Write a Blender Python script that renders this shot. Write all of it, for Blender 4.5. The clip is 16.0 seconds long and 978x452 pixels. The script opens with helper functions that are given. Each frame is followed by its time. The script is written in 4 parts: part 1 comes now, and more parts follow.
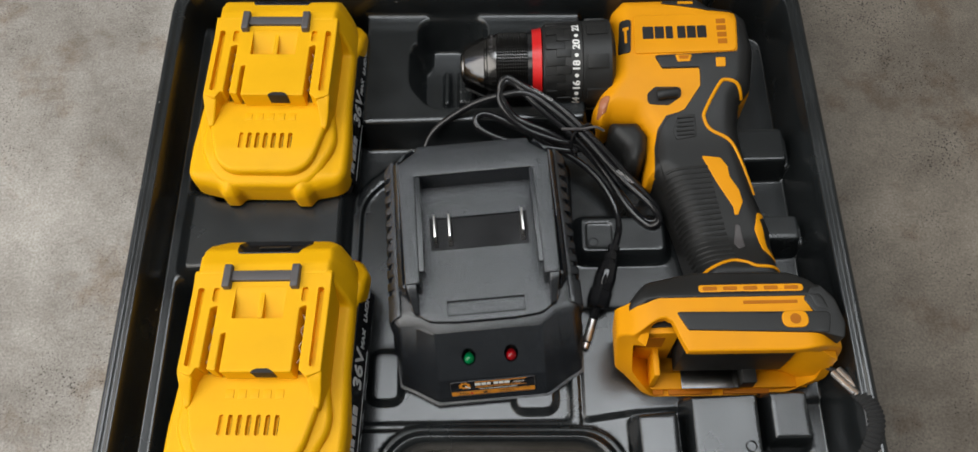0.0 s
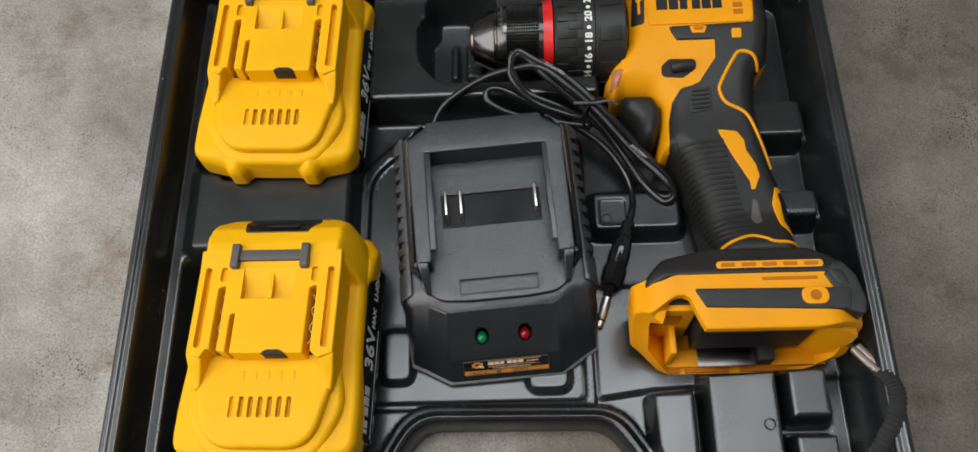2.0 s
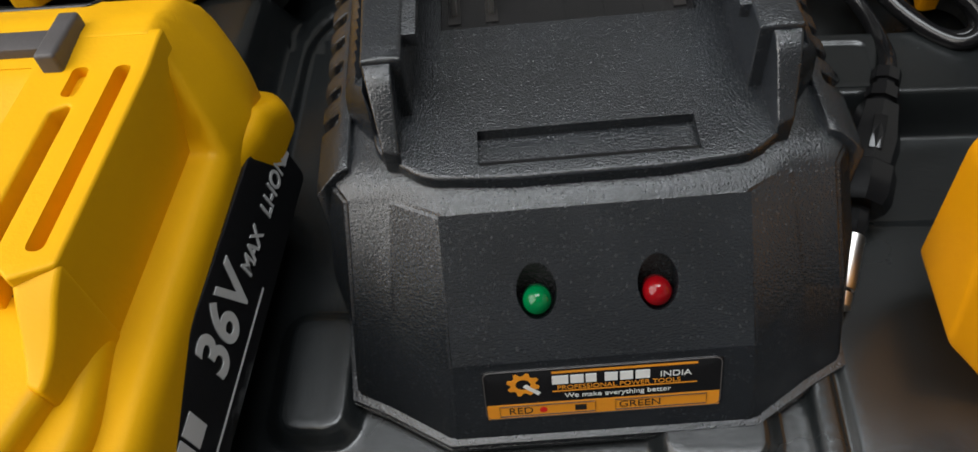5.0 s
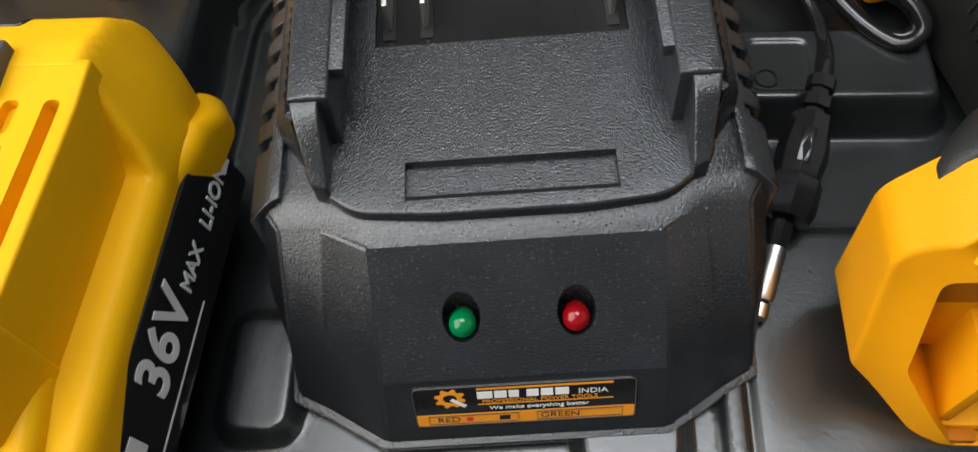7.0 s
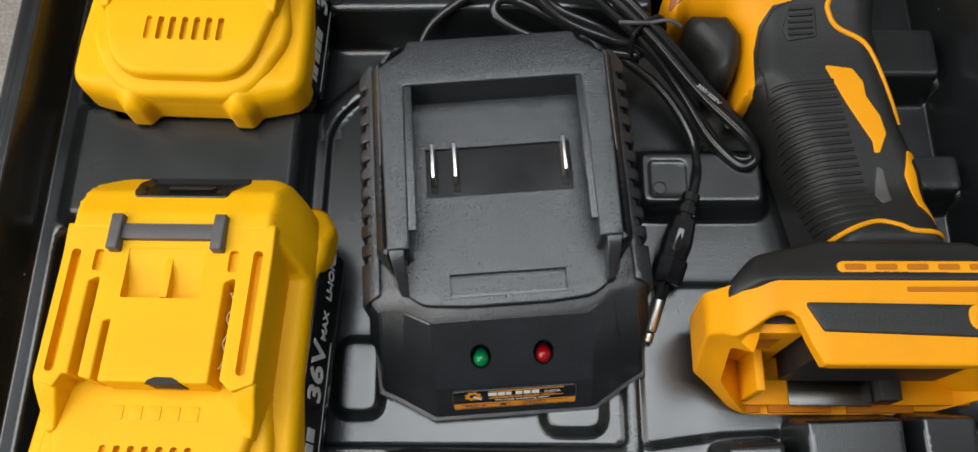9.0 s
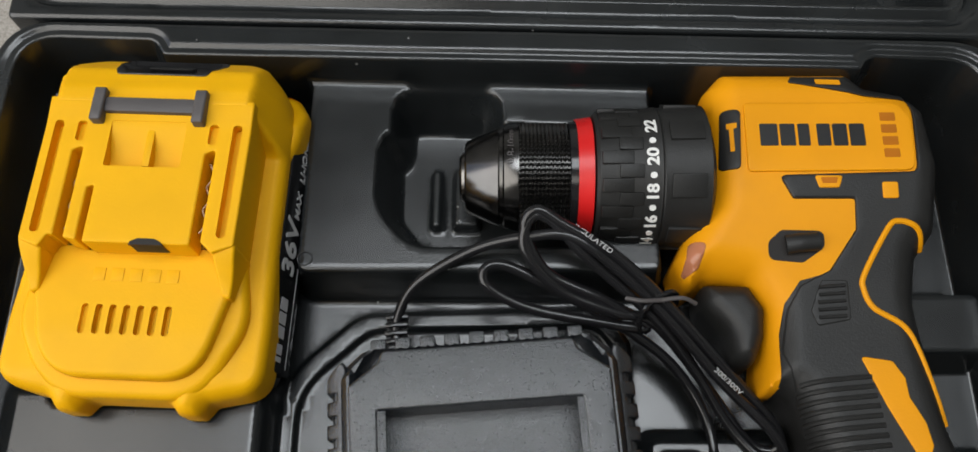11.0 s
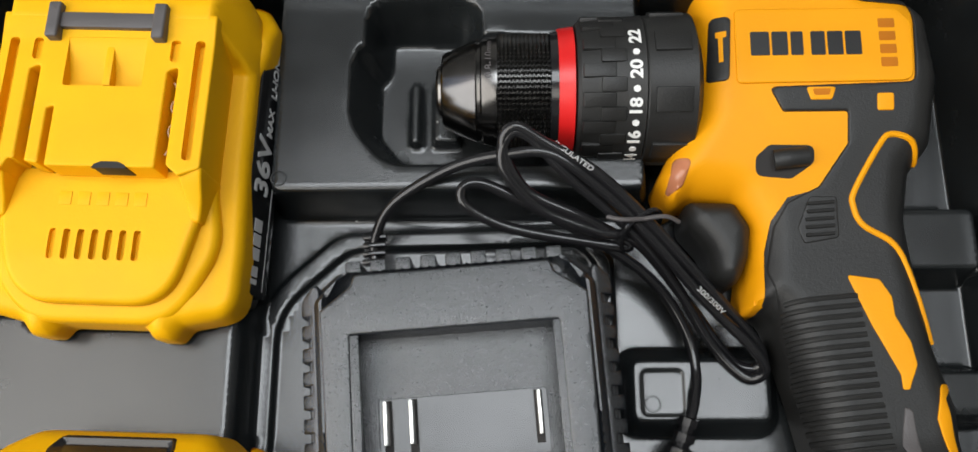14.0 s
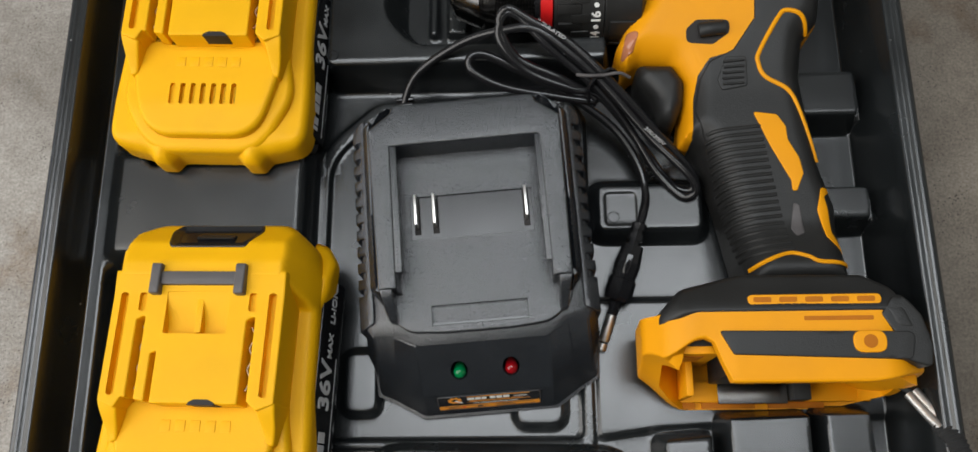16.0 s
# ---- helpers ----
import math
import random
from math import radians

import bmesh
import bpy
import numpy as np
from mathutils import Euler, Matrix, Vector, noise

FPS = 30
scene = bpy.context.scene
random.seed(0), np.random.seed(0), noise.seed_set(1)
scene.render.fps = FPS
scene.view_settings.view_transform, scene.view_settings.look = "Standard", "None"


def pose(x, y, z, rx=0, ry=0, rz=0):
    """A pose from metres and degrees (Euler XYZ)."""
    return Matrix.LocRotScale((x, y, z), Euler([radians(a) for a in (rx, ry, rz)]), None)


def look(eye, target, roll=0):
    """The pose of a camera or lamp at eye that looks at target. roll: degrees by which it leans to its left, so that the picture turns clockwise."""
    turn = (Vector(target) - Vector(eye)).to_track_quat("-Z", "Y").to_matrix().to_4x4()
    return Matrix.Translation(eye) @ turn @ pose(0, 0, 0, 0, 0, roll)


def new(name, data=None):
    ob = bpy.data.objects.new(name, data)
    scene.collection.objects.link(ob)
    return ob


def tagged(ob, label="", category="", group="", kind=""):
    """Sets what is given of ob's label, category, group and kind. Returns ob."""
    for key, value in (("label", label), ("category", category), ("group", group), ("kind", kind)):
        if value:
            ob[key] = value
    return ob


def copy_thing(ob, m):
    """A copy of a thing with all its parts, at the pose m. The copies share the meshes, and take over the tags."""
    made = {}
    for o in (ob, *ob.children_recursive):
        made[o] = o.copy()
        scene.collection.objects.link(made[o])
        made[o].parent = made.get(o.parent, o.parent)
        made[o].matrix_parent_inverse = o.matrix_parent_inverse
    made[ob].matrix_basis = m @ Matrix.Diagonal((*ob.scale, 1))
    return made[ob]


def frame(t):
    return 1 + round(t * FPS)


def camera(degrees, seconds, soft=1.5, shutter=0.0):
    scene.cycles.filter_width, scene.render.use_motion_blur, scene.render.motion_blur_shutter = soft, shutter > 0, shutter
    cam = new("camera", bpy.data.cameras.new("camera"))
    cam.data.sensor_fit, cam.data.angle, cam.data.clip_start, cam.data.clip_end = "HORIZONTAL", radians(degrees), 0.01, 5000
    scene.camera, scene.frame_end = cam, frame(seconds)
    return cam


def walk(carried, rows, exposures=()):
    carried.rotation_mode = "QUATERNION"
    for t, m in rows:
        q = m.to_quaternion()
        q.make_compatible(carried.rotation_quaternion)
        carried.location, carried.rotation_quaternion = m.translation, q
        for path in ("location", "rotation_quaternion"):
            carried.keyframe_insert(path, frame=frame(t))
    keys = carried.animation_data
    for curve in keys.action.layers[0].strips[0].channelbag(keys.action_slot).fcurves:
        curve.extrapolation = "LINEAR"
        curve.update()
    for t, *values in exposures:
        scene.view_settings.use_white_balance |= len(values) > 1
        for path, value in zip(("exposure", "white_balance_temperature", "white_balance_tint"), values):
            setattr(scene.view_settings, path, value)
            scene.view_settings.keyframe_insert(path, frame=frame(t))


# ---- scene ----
cam = camera(59.0, 16.0)
PATH = [
    (0, 0.01195, -0.00989, 0.40429, 24.90, 1.97, -0.42),
    (0.5, 0.01049, -0.00955, 0.40532, 24.71, 2.01, -0.30),
    (1, 0.01092, -0.00869, 0.40403, 24.70, 1.95, -0.31),
    (1.5, 0.01127, -0.00662, 0.40231, 24.28, 2.30, -0.38),
    (2, 0.00705, -0.00697, 0.39732, 23.41, 2.26, -0.77),
    (2.5, 0.00258, 0.01187, 0.34606, 22.19, 2.38, -1.31),
    (3, 0.00060, 0.01410, 0.28733, 24.39, 2.66, -1.67),
    (3.5, -0.00731, 0.01367, 0.23057, 29.21, 3.10, -0.99),
    (4, -0.00765, 0.02124, 0.15962, 36.25, 4.53, 1.63),
    (6.5, 0.00344, 0.03492, 0.14422, 33.17, 4.17, 1.96),
    (7, 0.00542, 0.04498, 0.16349, 28.56, 3.48, 2.00),
    (7.5, 0.00490, 0.05134, 0.19221, 24.57, 2.70, 1.65),
    (8, -0.00017, 0.04558, 0.23349, 22.47, 2.48, 1.35),
    (8.5, -0.00430, 0.04352, 0.26428, 20.42, 1.57, 0.75),
    (9, -0.00138, 0.04618, 0.28844, 20.28, 1.07, 0.45),
    (9.5, -0.00310, 0.05822, 0.29980, 21.39, 0.55, 0.34),
    (10, -0.00138, 0.08179, 0.30134, 22.82, 0.79, 0.28),
    (12.5, -0.00060, 0.19083, 0.25327, 16.98, 0.26, 0.16),
    (13, 0.00060, 0.18877, 0.25439, 16.10, 0.62, 0.23),
    (13.5, 0.00189, 0.17097, 0.26127, 15.14, 0.69, 0.05),
    (14, 0.00851, 0.14697, 0.27838, 14.76, 1.41, -0.08),
    (14.5, 0.00851, 0.11343, 0.29799, 15.15, 1.87, -0.12),
    (15, 0.01195, 0.09219, 0.30521, 15.17, 2.16, -0.23),
    (15.5, 0.01127, 0.07766, 0.32061, 15.31, 2.46, -0.26),
    (16, 0.01557, 0.06450, 0.34735, 15.73, 2.54, -0.28),
]
EXPOSURES = [(0.0, -0.07), (2.5, -0.03), (4.0, 0.02), (6.5, 0.2), (7.5, 0.62), (8.5, 0.3), (9.5, -0.03), (10.2, -0.12), (12.5, -0.08), (14.3, 0.28), (16.0, -0.06)]
walk(cam, [(t, pose(x, y, z, rx, ry, rz)) for t, x, y, z, rx, ry, rz in PATH], EXPOSURES)

# ---- light ----
world = bpy.data.worlds.new("sky")
scene.world = world
world.use_nodes = True
wn = world.node_tree.nodes
sky = wn.new("ShaderNodeTexSky")
sky.sky_type = "NISHITA"
sky.sun_disc = False
sky.sun_elevation, sky.sun_rotation = radians(48), radians(-62)
world.node_tree.links.new(sky.outputs[0], wn["Background"].inputs[0])
wn["Background"].inputs[1].default_value = 0.10


def area_lamp(name, watts, w, h, colour, m):
    data = bpy.data.lights.new(name, "AREA")
    data.shape, data.size, data.size_y, data.energy, data.color = "RECTANGLE", w, h, watts, colour
    ob = new(name, data)
    ob.matrix_world = m
    return ob


# lamp added for daylight through an unseen, assumed doorway, and the ceiling panel
area_lamp("side_daylight_lamp", 30, 1.5, 1.85, (1.0, 0.965, 0.9), look((-1.02, -0.3, 1.05), (0, 0.1, 0.25)))
area_lamp("ceiling_light", 37, 1.6, 0.95, (0.91, 0.96, 1.0), look((0.12, 0.47, 2.62), (0.12, 0.4701, 0)))
scene.view_settings.exposure = 0.0

# drawing unit: about a millimetre, in metres
K = 0.00086


# ---- materials ----
def material(name, colour, rough=0.5, metal=0.0, grain=0.0, grain_scale=900.0, vary=0.12, vary_scale=60.0, spec=0.5, rough_vary=0.1, specks=0.0, speck_scale=120.0, speck_size=0.06):
    m = bpy.data.materials.new(name)
    m.use_nodes = True
    nt = m.node_tree
    n, link = nt.nodes, nt.links.new
    b = n["Principled BSDF"]
    b.inputs["Metallic"].default_value = metal
    b.inputs["Specular IOR Level"].default_value = spec
    geo = n.new("ShaderNodeTexCoord")
    big = n.new("ShaderNodeTexNoise")
    big.inputs["Scale"].default_value = vary_scale
    big.inputs["Detail"].default_value = 5
    link(geo.outputs["Object"], big.inputs["Vector"])
    ramp = n.new("ShaderNodeValToRGB")
    ramp.color_ramp.elements[0].position, ramp.color_ramp.elements[1].position = 0.3, 0.7
    ramp.color_ramp.elements[0].color = (*[c * (1 - vary) for c in colour], 1)
    ramp.color_ramp.elements[1].color = (*[min(1, c * (1 + vary)) for c in colour], 1)
    link(big.outputs["Fac"], ramp.inputs["Fac"])
    colour_out = ramp.outputs["Color"]
    # pale specks: dust on the case, painted sparkle on the charger
    if specks:
        vor = n.new("ShaderNodeTexVoronoi")
        vor.inputs["Scale"].default_value = speck_scale
        link(geo.outputs["Object"], vor.inputs["Vector"])
        near = n.new("ShaderNodeMapRange")
        near.inputs["From Min"].default_value, near.inputs["From Max"].default_value = speck_size, speck_size * 0.5
        near.inputs["To Min"].default_value, near.inputs["To Max"].default_value = 0.0, specks
        link(vor.outputs["Distance"], near.inputs["Value"])
        dust_glint = n.new("ShaderNodeMix")
        dust_glint.data_type = "RGBA"
        dust_glint.inputs["B"].default_value = (0.45, 0.44, 0.42, 1)
        link(near.outputs["Result"], dust_glint.inputs["Factor"])
        link(colour_out, dust_glint.inputs["A"])
        colour_out = dust_glint.outputs["Result"]
    link(colour_out, b.inputs["Base Color"])
    rr = n.new("ShaderNodeMapRange")
    rr.inputs["To Min"].default_value, rr.inputs["To Max"].default_value = max(0.02, rough - rough_vary), min(1, rough + rough_vary)
    link(big.outputs["Fac"], rr.inputs["Value"])
    link(rr.outputs["Result"], b.inputs["Roughness"])
    if grain:
        fine = n.new("ShaderNodeTexNoise")
        fine.inputs["Scale"].default_value = grain_scale
        fine.inputs["Detail"].default_value = 3
        link(geo.outputs["Object"], fine.inputs["Vector"])
        bump = n.new("ShaderNodeBump")
        bump.inputs["Strength"].default_value = grain
        bump.inputs["Distance"].default_value = 0.0004
        link(fine.outputs["Fac"], bump.inputs["Height"])
        link(bump.outputs["Normal"], b.inputs["Normal"])
    return m


def concrete_material():
    m = bpy.data.materials.new("worn concrete")
    m.use_nodes = True
    nt = m.node_tree
    n, link = nt.nodes, nt.links.new
    b = n["Principled BSDF"]
    co = n.new("ShaderNodeTexCoord")

    def noise_tex(scale, detail, rough=0.6):
        t = n.new("ShaderNodeTexNoise")
        t.inputs["Scale"].default_value, t.inputs["Detail"].default_value, t.inputs["Roughness"].default_value = scale, detail, rough
        link(co.outputs["Object"], t.inputs["Vector"])
        return t

    def ramp(src, p0, c0, p1, c1):
        r = n.new("ShaderNodeValToRGB")
        r.color_ramp.elements[0].position, r.color_ramp.elements[1].position = p0, p1
        r.color_ramp.elements[0].color, r.color_ramp.elements[1].color = (*c0, 1), (*c1, 1)
        link(src, r.inputs["Fac"])
        return r.outputs["Color"]

    def mix(kind, fac, a, c):
        x = n.new("ShaderNodeMix")
        x.data_type, x.blend_type = "RGBA", kind
        if isinstance(fac, float):
            x.inputs["Factor"].default_value = fac
        else:
            link(fac, x.inputs["Factor"])
        link(a, x.inputs["A"])
        link(c, x.inputs["B"])
        return x.outputs["Result"]

    base = ramp(noise_tex(9, 8).outputs["Fac"], 0.3, (0.235, 0.21, 0.18), 0.7, (0.6, 0.57, 0.525))
    mott = ramp(noise_tex(70, 8, 0.75).outputs["Fac"], 0.3, (0.6, 0.575, 0.55), 0.68, (1.0, 1.0, 1.0))
    col = mix("MULTIPLY", 0.8, base, mott)
    grain = ramp(noise_tex(800, 8, 0.8).outputs["Fac"], 0.33, (0.4, 0.38, 0.36), 0.62, (1.0, 1.0, 1.0))
    col = mix("MULTIPLY", 0.95, col, grain)
    rust = ramp(noise_tex(22, 7, 0.7).outputs["Fac"], 0.54, (1, 1, 1), 0.68, (0.6, 0.46, 0.34))
    col = mix("MULTIPLY", 0.75, col, rust)
    pit_mask = noise_tex(15, 6, 0.7)
    vor = n.new("ShaderNodeTexVoronoi")
    vor.inputs["Scale"].default_value, vor.inputs["Randomness"].default_value = 640, 1.0
    link(co.outputs["Object"], vor.inputs["Vector"])
    add = n.new("ShaderNodeMath")
    add.operation = "MULTIPLY_ADD"
    link(pit_mask.outputs["Fac"], add.inputs[0])
    add.inputs[1].default_value, add.inputs[2].default_value = -1.3, 0.8
    sub = n.new("ShaderNodeMath")
    sub.operation = "ADD"
    link(vor.outputs["Distance"], sub.inputs[0])
    link(add.outputs[0], sub.inputs[1])
    pits = ramp(sub.outputs[0], 0.24, (0.14, 0.12, 0.11), 0.31, (1, 1, 1))
    col = mix("MULTIPLY", 0.85, col, pits)
    # right side: shade put into the colour as a darker, browner tone
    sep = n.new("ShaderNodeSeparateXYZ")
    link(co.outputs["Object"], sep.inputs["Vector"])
    right_shade = ramp(sep.outputs["X"], 0.0, (1.0, 1.0, 1.0), 0.02, (0.54, 0.5, 0.45))
    col = mix("MULTIPLY", 1.0, col, right_shade)
    link(col, b.inputs["Base Color"])
    b.inputs["Roughness"].default_value = 0.75
    bump = n.new("ShaderNodeBump")
    bump.inputs["Strength"].default_value, bump.inputs["Distance"].default_value = 0.5, 0.0008
    link(pits, bump.inputs["Height"])
    link(bump.outputs["Normal"], b.inputs["Normal"])
    return m


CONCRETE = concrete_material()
CASE = material("blow moulded black plastic", (0.0115, 0.0133, 0.014), 0.25, 0, 0.09, 900, 0.25, 40, 0.7, 0.08, specks=0.5, speck_scale=75, speck_size=0.035)
YELLOW = material("yellow moulded plastic", (0.78, 0.40, 0.001), 0.5, 0, 0.1, 1500, 0.04, 50, 0.2)
YELLOW_DRILL = material("amber moulded plastic", (0.74, 0.298, 0.002), 0.5, 0, 0.1, 1500, 0.04, 50, 0.2)
# its pale specks are sparkle put into the colour
BLACK = material("charger black plastic", (0.0145, 0.017, 0.0205), 0.24, 0, 0.42, 2600, 0.2, 80, 0.9, 0.05, specks=0.05, speck_scale=1100, speck_size=0.26)
GLOSS = material("smooth black plastic", (0.012, 0.012, 0.013), 0.14, 0, 0, vary=0.1, rough_vary=0.03)
WELL = material("satin black plastic", (0.012, 0.012, 0.013), 0.2, 0, 0.05, 900, 0.1, 60, 0.5)
RUBBER = material("black rubber overmould", (0.0135, 0.0135, 0.013), 0.48, 0, 0.25, 1800, 0.15, 70, 0.4)
GREY = material("dark grey plastic", (0.075, 0.068, 0.068), 0.5, 0, 0.2, 1500, 0.1)
# near-black for shade painted into openings; also the plug's collar
DARK = material("near-black opening shade and collar", (0.01, 0.008, 0.007), 0.7, vary=0.3)
# amber plastic darkened for the shade inside slots and holes
SLOT_SHADE = material("shaded amber for slots", (0.42, 0.13, 0.004), 0.6, spec=0.2)
KNURL = material("dark knurled metal", (0.09, 0.088, 0.085), 0.32, 1.0)
NOSE = material("polished steel", (0.2, 0.19, 0.18), 0.27, 1.0, 0.0, 600, 0.1)
WALL = material("plain plaster", (0.46, 0.45, 0.43), 0.9, 0, 0.2, 40, 0.06, 2.0)
STEEL = material("bright steel", (0.8, 0.78, 0.75), 0.36, 1.0, 0.1, 600, 0.1)
CHROME = material("dark chrome", (0.12, 0.117, 0.115), 0.2, 1.0, 0.0, 600, 0.15)
COPPER = material("contact metal", (0.55, 0.4, 0.28), 0.35, 1.0)
RED = material("red ring", (0.62, 0.012, 0.012), 0.35)
WHITE = material("white print", (0.75, 0.75, 0.73), 0.5)
SILVER = material("silver print", (0.55, 0.55, 0.55), 0.5)
ORANGE = material("orange print", (0.75, 0.28, 0.02), 0.4)
BLACK_PRINT = material("black print", (0.012, 0.012, 0.012), 0.4)
CABLE = material("black vinyl cable", (0.012, 0.012, 0.013), 0.17, 0, 0, vary=0.1)
WEBBING = material("black webbing", (0.013, 0.013, 0.013), 0.8, 0, 0.8, 1200)
LED_GREEN = material("green lamp lens", (0.0, 0.16, 0.045), 0.08)
LED_RED = material("red lamp lens", (0.24, 0.003, 0.006), 0.08)
LENS = material("pink tinted lens", (0.42, 0.16, 0.08), 0.2)


# ---- building helpers ----
def finish(name, me, mat, parent=None, label="", m=None, sharp=38):
    me.materials.append(mat)
    me.polygons.foreach_set("use_smooth", [True] * len(me.polygons))
    me.set_sharp_from_angle(angle=radians(sharp))
    ob = new(name, me)
    if parent is not None:
        ob.parent = parent
    if m is not None:
        ob.matrix_basis = m
    if label:
        ob["label"] = label
    return ob


def part(name, bm, mat, parent=None, label="", m=None, sharp=38):
    me = bpy.data.meshes.new(name)
    bmesh.ops.recalc_face_normals(bm, faces=bm.faces)
    bm.to_mesh(me)
    bm.free()
    return finish(name, me, mat, parent, label, m, sharp)


def units(m):
    """A pose given in drawing units."""
    m = m.copy()
    m.translation *= K
    return m


def rounded(pts, r=3.0, seg=5):
    """A closed outline with its corners rounded; a point may carry a radius of its own."""
    out, n = [], len(pts)
    for i in range(n):
        p = Vector(pts[i][:2])
        a, c = Vector(pts[i - 1][:2]), Vector(pts[(i + 1) % n][:2])
        rad = pts[i][2] if len(pts[i]) > 2 else r
        u, v = (a - p), (c - p)
        lu, lv = u.length, v.length
        u.normalize(), v.normalize()
        ang = u.angle(v, math.pi)
        if rad < 0.05 or ang > 3.05:
            out.append(tuple(p))
            continue
        t = min(rad / math.tan(ang / 2), lu * 0.48, lv * 0.48)
        s, e = p + u * t, p + v * t
        for k in range(seg + 1):
            f = k / seg
            q = s.lerp(p, f).lerp(p.lerp(e, f), f)
            out.append((q.x, q.y))
    return out


def rect(x0, y0, x1, y1, r=3.0, seg=5):
    return rounded([(x0, y0), (x1, y0), (x1, y1), (x0, y1)], r, seg)


def circle(x, y, r, n=24):
    return [(x + r * math.cos(2 * math.pi * i / n), y + r * math.sin(2 * math.pi * i / n)) for i in range(n)]


def depth_in(poly, P):
    """Distance of points inside an outline from its edge (negative outside)."""
    P = np.asarray(P, float)
    A = np.asarray(poly, float)
    B = np.roll(A, -1, 0)
    best = np.full(len(P), 1e18)
    inside = np.zeros(len(P), bool)
    for a, b in zip(A, B):
        d = b - a
        L = d @ d
        if L < 1e-12:
            continue
        w = P - a
        t = np.clip((w @ d) / L, 0, 1)
        q = w - t[:, None] * d
        best = np.minimum(best, (q * q).sum(1))
        if a[1] != b[1]:
            cross = ((a[1] > P[:, 1]) != (b[1] > P[:, 1])) & (P[:, 0] < (b[0] - a[0]) * (P[:, 1] - a[1]) / (b[1] - a[1]) + a[0])
            inside ^= cross
    return np.where(inside, 1, -1) * np.sqrt(best)


def resample(poly, step):
    out = []
    for i, a in enumerate(poly):
        b = poly[(i + 1) % len(poly)]
        n = max(1, int(math.ceil(math.dist(a, b) / step)))
        out += [(a[0] + (b[0] - a[0]) * k / n, a[1] + (b[1] - a[1]) * k / n) for k in range(n)]
    return out


def round_edge(d, r, drop=None):
    """Height lost near an edge that is rounded with radius r."""
    drop = r if drop is None else drop
    f = np.clip(d / r, 0, 1)
    return -drop * (1 - np.sqrt(np.maximum(0, 1 - (1 - f) ** 2)))


def smooth(a, b, x):
    f = np.clip((x - a) / (b - a), 0, 1)
    return f * f * (3 - 2 * f)


